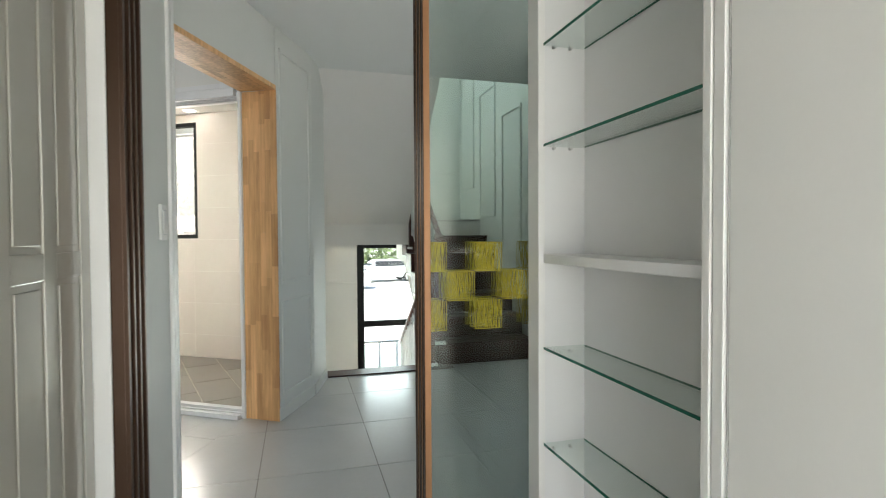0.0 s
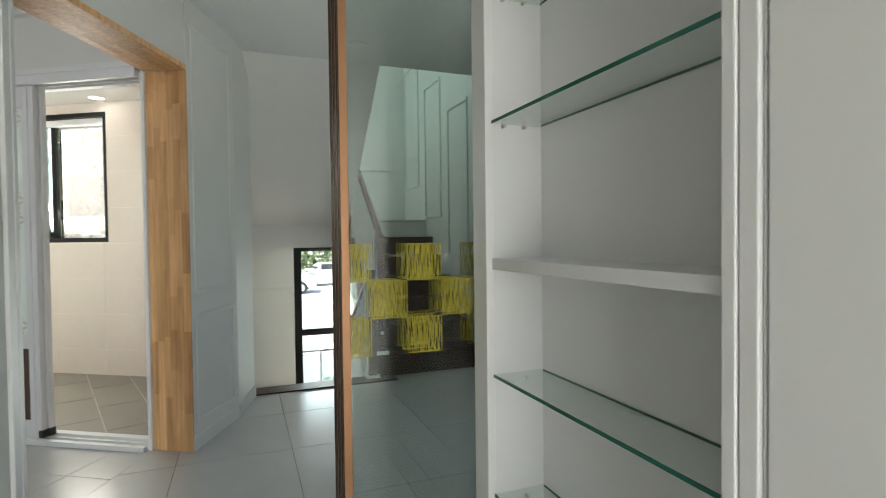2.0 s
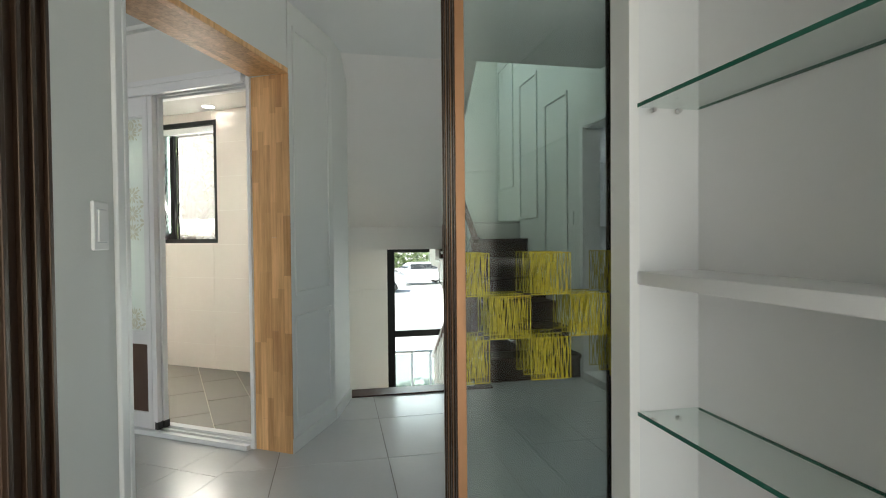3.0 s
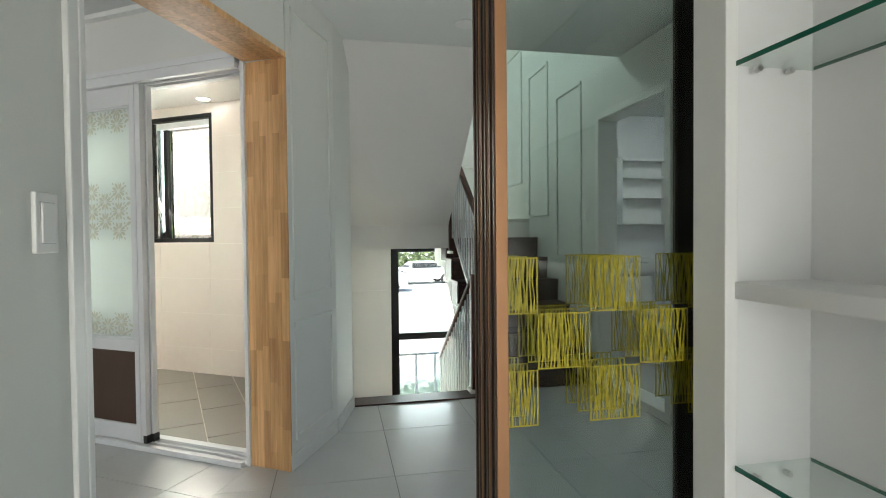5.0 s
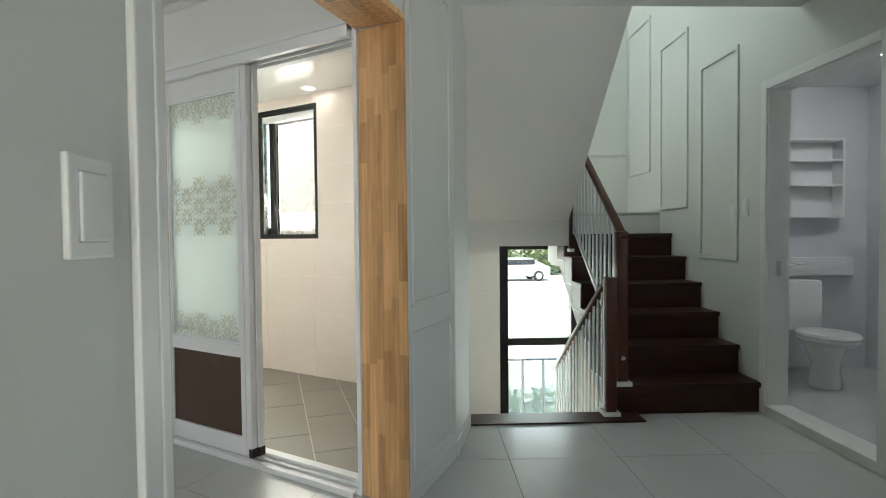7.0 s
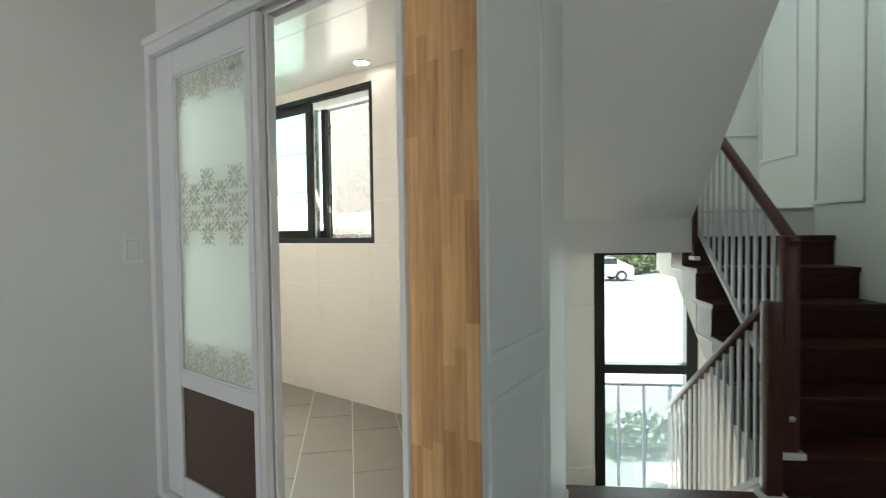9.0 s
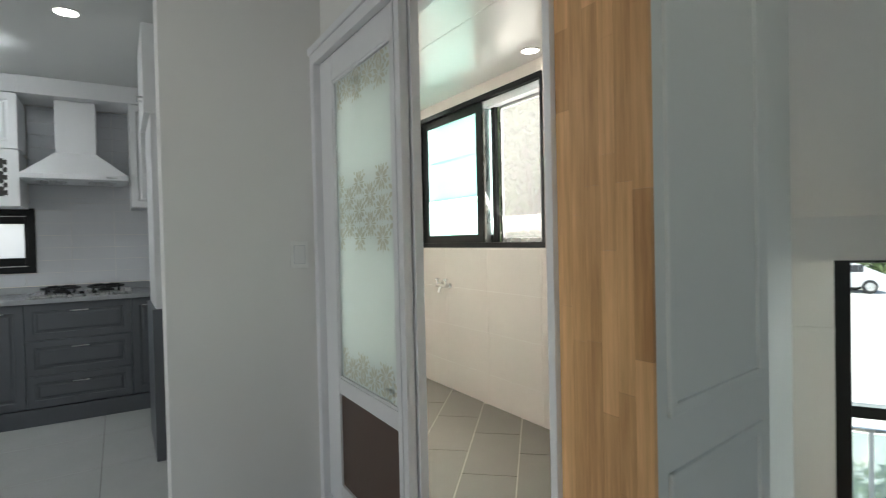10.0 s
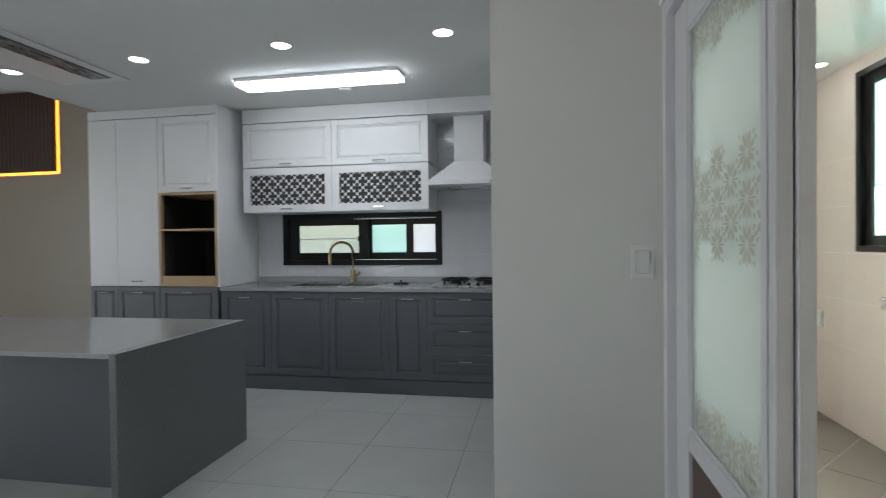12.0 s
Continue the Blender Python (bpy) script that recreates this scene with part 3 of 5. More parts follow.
solid("trim", boxes((-0.42, -0.315, 1.442, 1.452, -0.08, 2.45), (-0.42, -0.33, 1.452, 1.476, -0.08, 2.45), bevel=0.004), TRIM, "white vertical trim beside the sliding door frame", "trim", ENTRY)

# frame of the sliding door: grooved jamb, head and floor track
frame_t = thing("door_1", ENTRY, "brown metal frame of the sliding glass door", "door frame", kind="structure", origin=(0.25, 1.535, 0))
part("jamb", boxes((-0.33, -0.288, 1.452, 1.612, 0, 2.32), *[(-0.29, -0.279, v, v + 0.014, 0, 2.32) for v in (1.453, 1.504, 1.549, 1.597)], bevel=0.002), BRONZE, frame_t)
part("head", boxes((-0.33, 0.962, 1.455, 1.602, 2.29, 2.319), bevel=0.002), BRONZE, frame_t)
part("jamb", boxes((0.872, 0.978, 1.605, 1.6195, 0, 2.319), (0.869, 0.872, 1.607, 1.611, 0, 2.319), bevel=0.0012), BRONZE, frame_t)
part("track", boxes(*[(-0.24, 0.955, v - 0.004, v + 0.004, 0.0, 0.008) for v in (1.49, 1.535, 1.58)]), STEEL, frame_t)


def film_square(bm, u0, z0, s, v, lo, hi, rng):
    """Wavy upright ribbons within a thin square border, cut off at the pane's edges."""
    b = 0.0022
    x0, x1 = max(u0, lo), min(u0 + s, hi)
    for y in (z0, z0 + s - b):
        box(bm, x0, x1, v - 0.0004, v, y, y + b)
    for x in (u0, u0 + s - b):
        if lo <= x <= hi - b:
            box(bm, x, x + b, v - 0.0004, v, z0, z0 + s)
    n = 18
    for i in range(n):
        c = u0 + s * (i + 0.5) / n
        ph, am, wd = rng.uniform(0, 6.28), rng.uniform(0.0008, 0.0022), rng.uniform(0.0022, 0.0044)
        if not lo + 0.003 < c < hi - 0.003:
            continue
        prev = None
        for k in range(9):
            z = z0 + s * k / 8
            x = min(max(c + am * math.sin(ph + k * 0.9), u0 + wd / 2), u0 + s - wd / 2)
            w = wd * (0.75 + 0.25 * math.sin(ph * 2 + k * 1.3))
            cur = (bm.verts.new((x - w / 2, v, z)), bm.verts.new((x + w / 2, v, z)))
            if prev:
                bm.faces.new((prev[0], prev[1], cur[1], cur[0]))
            prev = cur
    return bm


def glass_panel(v):
    th = thing("sliding_door", ENTRY, "sliding door leaf of tinted glass in a slim brown frame, pushed open", "sliding door", "sliding door leaves", origin=(0.645, v, 0.008))
    u0, u1 = 0.476, 0.950
    stile = part("stile", boxes((u0 + 0.001, u0 + 0.019, v - 0.013, v + 0.0155, 0.01, 2.29), (u0 - 0.002, u0 + 0.001, v - 0.013, v - 0.006, 0.01, 2.29), (u0 - 0.002, u0 + 0.001, v + 0.008, v + 0.0155, 0.01, 2.29), bevel=0.0006), BRONZE, th)
    # the strip's colour holds the copper sheen of the lit brown frame
    part("face_strip", boxes((u0, u0 + 0.018, v - 0.0165, v - 0.0131, 0.01, 2.29), bevel=0.0008), BRONZE_SHEEN, stile, "face strip tinted with the brown frame's copper sheen")
    part("stile", boxes((u1 - 0.034, u1, v - 0.0165, v + 0.0165, 0.01, 2.29), (u1 - 0.018, u1 - 0.012, v - 0.0185, v - 0.0165, 0.01, 2.29), bevel=0.0012), BRONZE, th)
    part("top_rail", boxes((u0, u1, v - 0.015, v + 0.015, 2.25, 2.29), bevel=0.0012), BRONZE, th)
    part("bottom_rail", boxes((u0, u1, v - 0.015, v + 0.015, 0.01, 0.05), bevel=0.0012), BRONZE, th)
    pane = part("pane", boxes((u0 + 0.018, u1 - 0.03, v - 0.003, v + 0.003, 0.045, 2.255)), DOORG, th, "slightly green tinted glass pane")
    pane.visible_shadow = False
    rng = random.Random(5)
    s = 0.087
    zt = 1.157
    for row in range(3):
        for col in range(5):
            if (row + col) % 2:
                continue
            a = 0.459 + col * s
            lo, hi = max(a, u0 + 0.021), min(a + s, u1 - 0.036)
            bm = film_square(bmesh.new(), a, zt - s * (row + 1), s, v - 0.0034, lo, hi, rng)
            part("film_square", bm, FILM, pane, "yellow wavy-striped film square")


for v in (1.490, 1.535, 1.580):
    glass_panel(v)


# ---- hall: timber lining, switches, ceiling sensor ----
def stave_board(name, F, width, length, label, rng):
    """Finger-jointed pine: staves of uneven length side by side. F turns (across, along, out) into the room."""
    th = thing(name, Matrix(), label, "door lining", kind="structure", origin=tuple(F(Vector((width / 2, 0, 0)))))
    rows = 6
    w = width / rows
    for r in range(rows):
        z = -rng.uniform(0, 0.3)
        while z < length:
            l = rng.uniform(0.18, 0.48)
            a, b = max(z, 0), min(z + l, length)
            z += l
            if b - a < 0.01:
                continue
            bm = box(bmesh.new(), r * w + 0.0002, (r + 1) * w - 0.0002, a + 0.0002, b - 0.0002, -0.009, 0.0)
            for vtx in bm.verts:
                vtx.co = F(vtx.co)
            part("stave", bm, PINE, th)
    return th


rng = random.Random(11)
stave_board("door_lining", lambda p: Vector((-1.827 - p.x, 2.940 - p.z, p.y)), 0.246, 2.1, "finger-jointed pine lining of the wide opening", rng)
stave_board("door_lining", lambda p: SLANT @ Vector((0.004 - p.x, -p.y, 2.098 - p.z)), 0.240, 1.18, "finger-jointed pine lintel lining of the wide opening", rng)
stave_board("door_lining", lambda p: SLANT @ Vector((0.004 - p.x, -1.178 + p.z, p.y)), 0.240, 2.1, "finger-jointed pine lining of the wide opening", rng)
solid("trim", boxes((0.0, 0.006, -1.20, 0.0, 2.10, 2.126), bevel=0.001), PINE, "pine edge of the lintel", "trim", SLANT)


def wall_switch(m, w, h, rockers, label):
    th = thing("light_switch", m, label, "light switch", "light switches")
    part("plate", boxes((0, 0.008, -w / 2, w / 2, -h / 2, h / 2), bevel=0.003), SWITCH, th)
    k = (w * 0.62) / rockers
    # grey sheet paints the shadow line round the rockers
    part("gap", boxes((0.0075, 0.0088, -w * 0.31 - 0.001, w * 0.31 + 0.001, -h * 0.33 - 0.0015, h * 0.33 + 0.0015)), PIPE, th, "thin grey sheet for the shadow line round the rocker")
    for i in range(rockers):
        part("rocker", boxes((0.006, 0.012, -w * 0.31 + i * k + 0.001, -w * 0.31 + (i + 1) * k - 0.001, -h * 0.33, h * 0.33), bevel=0.002), TRIM, th)


wall_switch(ENTRY @ pose(-0.28, 1.802, 1.222), 0.076, 0.110, 1, "white light switch on the short entrance wall")
wall_switch(pose(-3.650, 2.812, 1.178), 0.082, 0.126, 1, "white light switch on the papered wall end")
wall_switch(TURNED @ pose(2.265, 4.765, 1.355, 0, 0, 180), 0.072, 0.12, 1, "white light switch on the stair wall")
wall_switch(TURNED @ pose(2.265, 4.905, 1.315, 0, 0, 180), 0.072, 0.12, 2, "white double light switch on the stair wall")

sensor = thing("ceiling_light", TURNED, "round white ceiling light, switched off", "ceiling light", origin=(1.012, 3.858, H))
part("ring", lathe(bmesh.new(), [(0.050, -0.002), (0.062, -0.002), (0.065, -0.008), (0.062, -0.012), (0.050, -0.012)], (1.012, 3.858, H), 28), TRIM, sensor, smooth=True)
part("lens", lathe(bmesh.new(), [(0.001, -0.006), (0.050, -0.006), (0.050, -0.003), (0.001, -0.003)], (1.012, 3.858, H), 28), SWITCH, sensor)

# ---- stairs ----
RISE, GO, V1 = 0.197, 0.255, 4.56
up = thing("staircase", TURNED, "dark stained wooden stairs rising to the half landing", "staircase", origin=(1.78, 4.58, 0))
for i in range(1, 8):
    v, z = V1 + GO * (i - 1), RISE * i
    part("tread", boxes((1.285, 2.262, v, v + GO + 0.045 if i < 7 else 6.885, z - 0.034, z), bevel=0.006), DARKW, up)
    part("riser", boxes((1.300, 2.262, v + 0.022, v + 0.04, z - RISE, z - 0.034)), DARKW, up)
    part("stringer", boxes((1.292, 1.318, v + 0.04, v + GO + 0.022, z - RISE - 0.03, z - 0.034), bevel=0.002), DARKW, up)
    part("stringer_edge", boxes((1.289, 1.318, v + 0.03, v + GO + 0.03, z - RISE - 0.046, z - RISE - 0.03), bevel=0.002), TRIM, up, "thin white edging")


def under(v):
    """Height of the sloping underside of the flight."""
    return min(0.905, 0.618 + RISE / GO * (v - 5.684))


def side_prism(bm, poly, u0, u1):
    """An outline in (v, z) given its width along u."""
    lo, hi = [bm.verts.new((u0, v, z)) for v, z in poly], [bm.verts.new((u1, v, z)) for v, z in poly]
    n = len(poly)
    bm.faces.new(lo), bm.faces.new(hi[::-1])
    for k in range(n):
        bm.faces.new((lo[k], lo[(k + 1) % n], hi[(k + 1) % n], hi[k]))
    return bm


edge_line = []
for i in range(1, 8):
    a, b, t = V1 + GO * (i - 1) + 0.04, V1 + GO * i + 0.04, RISE * (i - 1) - 0.046
    edge_line += [(a, t), (b, t)]
edge_line += [(6.5, 1.085), (6.5, 0.905), (6.06, 0.905), (4.61, under(4.61) - 0.03)]
solid("wall_stair_core", side_prism(bmesh.new(), edge_line, 1.296, 1.318), WALL, "cream side of the stair flight", "wall", TURNED)
solid("ceiling_under_stairs", side_prism(bmesh.new(), [(4.61, under(4.61) - 0.03), (6.06, 0.875), (6.498, 0.875), (6.498, 0.905), (6.06, 0.905), (4.61, under(4.61))], 1.319, 2.262), WALL, "cream underside of the stair flight", "ceiling", TURNED)
# unseen blocker, added to keep outdoor light from under the hall floor
solid("wall_stair_front", boxes((1.319, 2.262, 4.55, 4.61, -2.6, -0.13)), WALL, "cream wall added out of view under the stairs against light leaks", "wall", TURNED)

down = thing("staircase", TURNED, "dark stained wooden stairs going down from the hall", "staircase", origin=(0.8, 4.6, -1.4))
part("nosing", boxes((0.27, 1.43, 4.425, 4.612, 0.001, 0.012), (0.27, 1.290, 4.585, 4.612, -0.03, 0.001), bevel=0.004), DARKW, down)
for i in range(1, 8):
    v, z = 4.59 + GO * (i - 1), -RISE * i
    part("tread", boxes((0.26, 1.290, v - 0.02, v + GO + 0.01, z - 0.034, z), bevel=0.005), DARKW, down)
    part("riser", boxes((0.26, 1.290, v - 0.018, v, z, z + RISE - 0.034)), DARKW, down)
solid("floor_lower_landing", boxes((0.25, 2.262, 6.36, 6.5, -1.55, -1.40)), DARKW, "dark wood lower landing", "landing", TURNED)


def railing(name, label, u, v0, z0, v1, z1, base0, slope, newel_u, newel_v, newel_z0, newel_z1):
    th = thing(name, TURNED, label, "stair railing", "stair railings", origin=(newel_u, newel_v, newel_z0))
    nw = part("newel_post", boxes((newel_u - 0.036, newel_u + 0.036, newel_v - 0.036, newel_v + 0.036, newel_z0, newel_z1), bevel=0.012), RAILW, th, "dark brown wooden newel post", smooth=True)
    part("base_plate", boxes((newel_u - 0.055, newel_u + 0.055, newel_v - 0.055, newel_v + 0.055, newel_z0 - 0.006, newel_z0 + 0.024), bevel=0.005), SWITCH, nw, "white base collar")
    d = Vector((0, v1 - v0, z1 - z0))
    n = d.length
    m = Matrix.Translation((u, v0, z0)) @ d.to_track_quat("Y", "Z").to_matrix().to_4x4()
    t = box(bmesh.new(), -0.024, 0.024, -0.01, n, -0.019, 0.019, bevel=0.011)
    t.transform(m)
    part("handrail", t, RAILW, th, "rounded brown wooden handrail", smooth=True)
    b = box(bmesh.new(), -0.012, 0.012, 0, n, -0.014, 0.014, bevel=0.002)
    b.transform(Matrix.Translation((0, 0, base0)) @ m)
    part("bottom_rail", b, PIPE, th)
    count = int((v1 - v0) / 0.088)
    for i in range(1, count):
        v = v0 + i * 0.088
        z = z0 + slope * (v - v0)
        part("baluster", boxes((u - 0.006, u + 0.006, v - 0.013, v + 0.013, z + base0, z - 0.02), bevel=0.0015), PIPE, th)


railing("stair_railing", "brown wooden handrail on grey steel balusters beside the rising stairs", 1.335, 4.56, 1.165, 6.05, 2.30, -0.80, (2.30 - 1.165) / 1.49, 1.335, 4.60, RISE, 1.20)
railing("stair_railing", "brown wooden handrail on grey steel balusters beside the stairs going down", 1.245, 4.62, 0.87, 6.05, -0.09, -0.80, (-0.09 - 0.87) / 1.43, 1.245, 4.56, 0.012, 0.905)
side = thing("handrail", TURNED, "brown wooden wall end rail at the half landing", "handrail", origin=(1.262, 5.66, 1.0))
part("post", boxes((1.268, 1.292, 5.58, 5.64, 1.06, 1.42), bevel=0.004), DARKW, side)
part("foot", boxes((1.262, 1.30, 5.56, 5.66, 1.035, 1.06), bevel=0.004), SWITCH, side, "white foot collar")

RF = TURNED @ pose(2.265, 0, 0, 0, 0, 180)
moulding_frame("moulding", RF, -5.365, -4.845, 0.985, 2.50, 0.03, 0.016, "tall panel moulding on the pale stair wall")
moulding_frame("moulding", RF, -6.085, -5.56, 1.395, 2.90, 0.03, 0.016, "tall panel moulding higher on the pale stair wall")
moulding_frame("moulding", RF, -6.87, -6.30, 1.785, 3.30, 0.03, 0.016, "tall panel moulding beside the half landing")
solid("trim", boxes((0.3, 2.26, 6.88, 6.9, 2.03, 2.055), bevel=0.003), WALL_G, "white chair rail behind the half landing", "trim", TURNED)
solid("trim", boxes((2.248, 2.266, 4.53, 4.585, 0, 2.155), (2.248, 2.266, 3.625, 3.68, 0, 2.155), (2.2485, 2.266, 3.68, 4.53, 2.10, 2.155), bevel=0.004), TRIM, "white casing of the toilet room door", "trim", TURNED)

# stair window: black frame, transom, panes
win = thing("window_1", TURNED, "tall black-framed stair window with one transom", "window", kind="structure", origin=(1.2, 6.56, -1.45))
part("window_frame", boxes((0.80, 0.885, 6.495, 6.60, -1.45, 1.085), (1.53, 1.62, 6.495, 6.60, -1.45, 1.085), (0.885, 1.53, 6.50, 6.60, -1.45, -1.37), (0.885, 1.53, 6.50, 6.60, 1.03, 1.085), bevel=0.003), BLACK, win)
part("transom", boxes((0.885, 1.53, 6.50, 6.595, 0.05, 0.125), bevel=0.003), BLACK, win)
for z0, z1 in ((-1.37, 0.05), (0.125, 1.03)):
    p = part("pane", boxes((0.885, 1.53, 6.555, 6.561, z0, z1)), CLEAR, win)
    p.visible_shadow = False

# ---- utility room ----
def sliding_leaf(y0, x0, x1, label):
    th = thing("utility_sliding_door", UTILITY, label, "sliding door", "utility sliding doors", origin=((x0 + x1) / 2, y0 + 0.017, 0.03))
    y1 = y0 + 0.034
    g0, g1 = x0 + 0.15, x1 - 0.075
    part("stile", boxes((x0, g0, y0, y1, 0.03, 2.07), bevel=0.003), PVC, th)
    part("stile", boxes((g1, x1, y0, y1, 0.03, 2.07), (x1 - 0.045, x1 - 0.035, y0 - 0.004, y0, 0.03, 2.07), bevel=0.003), PVC, th)
    for z0, z1 in ((0.03, 0.13), (0.55, 0.62), (1.955, 2.07)):
        part("rail", boxes((g0, g1, y0 + 0.001, y1 - 0.001, z0, z1), bevel=0.003), PVC, th)
    part("glazing_bead", boxes((g0, g0 + 0.012, y0 + 0.004, y0 + 0.014, 0.62, 1.955), (g1 - 0.012, g1, y0 + 0.004, y0 + 0.014, 0.62, 1.955), (g0, g1, y0 + 0.0045, y0 + 0.014, 0.62, 0.632), (g0, g1, y0 + 0.0045, y0 + 0.014, 1.943, 1.955), bevel=0.002), PVC, th)
    part("lower_panel", boxes((g0, g1, y0 + 0.012, y1 - 0.012, 0.13, 0.55)), BROWNP, th, "dark brown lower panel")
    pane = part("pane", boxes((g0, g1, y0 + 0.014, y0 + 0.019, 0.62, 1.955)), FROST, th, "frosted glass pane")
    # flowers in three bands, staggered column by column: thin upright and level petals, fat leaves between
    bm = bmesh.new()
    yy, dx, dz = y0 + 0.0132, 0.1085, 0.114

    def petal(cx, cz, a, r0, r1, w):
        ca, sa = math.cos(a), math.sin(a)
        pts = [(cx + ca * p - sa * q, cz + sa * p + ca * q) for p, q in ((r0, 0), (r0 + (r1 - r0) * 0.35, -w * 0.8), (r0 + (r1 - r0) * 0.7, -w), (r1, 0), (r0 + (r1 - r0) * 0.7, w), (r0 + (r1 - r0) * 0.35, w * 0.8))]
        if all(g0 + 0.012 < x < g1 - 0.012 and 0.632 < z < 1.943 for x, z in pts):
            bm.faces.new([bm.verts.new((x, yy, z)) for x, z in pts])

    for c in range(-1, int((g1 - g0) / dx) + 2):
        cx = g0 + 0.035 + c * dx
        odd = c % 2
        for cz in ((1.302, 1.416) if odd else (1.245, 1.359, 1.473)) + ((0.685,) if odd else (0.635, 0.749 - 0.03)) + ((1.888,) if odd else (1.945, 1.861)):
            for k in range(4):
                petal(cx, cz, k * math.pi / 2, 0.003, 0.060, 0.0034)
                for side in (-1, 1):
                    petal(cx, cz, k * math.pi / 2 + math.pi / 4 + side * 0.34, 0.009, 0.055, 0.0088)
            # small leaves in the gaps between flowers
            for k in range(4):
                a = k * math.pi / 2 + math.pi / 4
                petal(cx + math.cos(a) * 0.036, cz + math.sin(a) * 0.036, a, 0.014, 0.036, 0.0052)
            petal(cx + dx / 2, cz + dz / 4, 0.0, -0.010, 0.010, 0.006)
    part("patterned_film", bm, PATTERN, pane, "pale gold flower-patterned film bands")
    part("floor_guide", boxes((x1 - 0.02, x1 + 0.006, y0 - 0.002, y1 + 0.002, 0.03, 0.075), bevel=0.002), RUBBER, th, "small black end guide")
    return th


sliding_leaf(2.905, -3.60, -2.79, "white framed sliding door with frosted patterned glass over a brown panel")
sliding_leaf(2.945, -3.575, -2.78, "white framed sliding door standing behind the front leaf")
fr = thing("door_2", UTILITY, "white stepped plastic frame of the utility room sliding door", "door frame", kind="structure", origin=(-2.9, 2.95, 0))
part("jamb", boxes((-3.655, -3.60, 2.872, 3.04, 0, 2.14), (-3.70, -3.655, 2.89, 3.04, 0, 2.14), (-3.66, -3.645, 2.866, 2.872, 0, 2.14), bevel=0.003), PVC, fr)
part("jamb", boxes((-2.092, -2.069, 2.91, 3.02, 0, 2.14), bevel=0.003), PVC, fr)
part("head", boxes((-3.60, -2.092, 2.872, 2.903, 2.068, 2.14), (-3.60, -2.092, 2.941, 2.953, 2.068, 2.14), (-3.60, -2.092, 2.991, 3.04, 2.068, 2.14), (-3.60, -2.092, 2.876, 3.036, 2.10, 2.136), (-3.70, -2.066, 2.862, 2.872, 2.118, 2.15), bevel=0.003), PVC, fr)
part("sill", boxes((-3.60, -2.092, 2.872, 2.903, 0.001, 0.03), (-3.60, -2.092, 2.941, 2.953, 0, 0.026), (-3.60, -2.092, 2.991, 3.04, -0.05, 0.03), (-3.60, -2.092, 2.876, 3.036, -0.046, 0.012), bevel=0.002), PVC, fr)

# window of the utility room
w2 = thing("window_2", Matrix(), "black-framed sliding window, one sash frosted green, one side open behind a screen", "window", kind="structure", origin=(-4.65, 4.58, WZ0))
part("window_frame", boxes((WX0, WX0 + 0.045, 4.50, 4.64, WZ0, WZ1), (WX1 - 0.035, WX1, 4.50, 4.64, WZ0, WZ1), (WX0, WX1, 4.499, 4.64, WZ0, WZ0 + 0.04), (WX0, WX1, 4.499, 4.64, WZ1 - 0.04, WZ1), bevel=0.003), BLACK, w2)
sash = part("sash", boxes((-5.455, -5.375, 4.53, 4.565, 1.205, 2.305), (-4.60, -4.52, 4.53, 4.565, 1.205, 2.305), (-5.375, -4.60, 4.531, 4.565, 1.205, 1.27), (-5.375, -4.60, 4.531, 4.565, 2.24, 2.305), bevel=0.003), BLACK, w2)
part("pane", boxes((-5.375, -4.60, 4.545, 4.551, 1.27, 2.24)), TEAL, sash, "green frosted pane")
# two thin level lines across the pane
for z in (1.59, 1.92):
    part("guard_bar", boxes((-5.374, -4.601, 4.5515, 4.556, z - 0.004, z + 0.004)), PIPE, sash, "thin grey bar behind the pane")
behind = part("sash", boxes((-4.455, -4.405, 4.575, 4.606, 1.205, 2.305), (-5.25, -4.455, 4.576, 4.606, 1.205, 1.265), (-5.25, -4.455, 4.576, 4.606, 2.245, 2.305), (-4.515, -4.50, 4.53, 4.56, 1.205, 2.30), bevel=0.003), BLACK, w2)
part("pane", boxes((-5.25, -4.455, 4.589, 4.594, 1.265, 2.245)), glass("teal_clear_glass", (0.84, 0.97, 0.94), clear=0.95), behind, "teal glass pane")
part("mullion", boxes((-4.518, -4.485, 4.532, 4.60, 1.205, 2.305), bevel=0.002), STEEL, w2, "bare aluminium sash edge")
part("screen_frame", boxes((-4.40, -4.375, 4.61, 4.63, 1.205, 2.26), (-3.845, -3.825, 4.61, 4.63, 1.205, 2.26), (-4.375, -3.845, 4.611, 4.63, 2.225, 2.26), (-4.375, -3.845, 4.611, 4.63, 1.205, 1.235), bevel=0.002), STEEL, w2, "aluminium screen frame")
scr = part("insect_screen", boxes((-4.375, -3.845, 4.618, 4.6185, 1.235, 2.225)), SCREEN, w2)
scr.visible_shadow = False
part("head_cover", boxes((-4.485, -3.83, 4.53, 4.60, 2.245, 2.30), bevel=0.003), PVC, w2, "white head cover")


def downlight(x, y, z, r, label):
    th = thing("downlight", Matrix(), label, "downlight", "ceiling downlights", origin=(x, y, z))
    part("trim_ring", lathe(bmesh.new(), [(r, 0.0), (r, -0.004), (r - 0.008, -0.007), (r - 0.012, -0.003), (r - 0.012, 0.0)], (x, y, z), 32), TRIM, th, smooth=True)
    part("lens", lathe(bmesh.new(), [(0.001, -0.0045), (r - 0.012, -0.0045), (r - 0.012, -0.0005), (0.001, -0.0005)], (x, y, z), 32), DOWN, th)


downlight(-3.745, 4.36, 2.43, 0.062, "round white downlight glowing in the glossy ceiling")
downlight(-5.55, 4.30, 2.43, 0.062, "round white downlight glowing in the glossy ceiling")

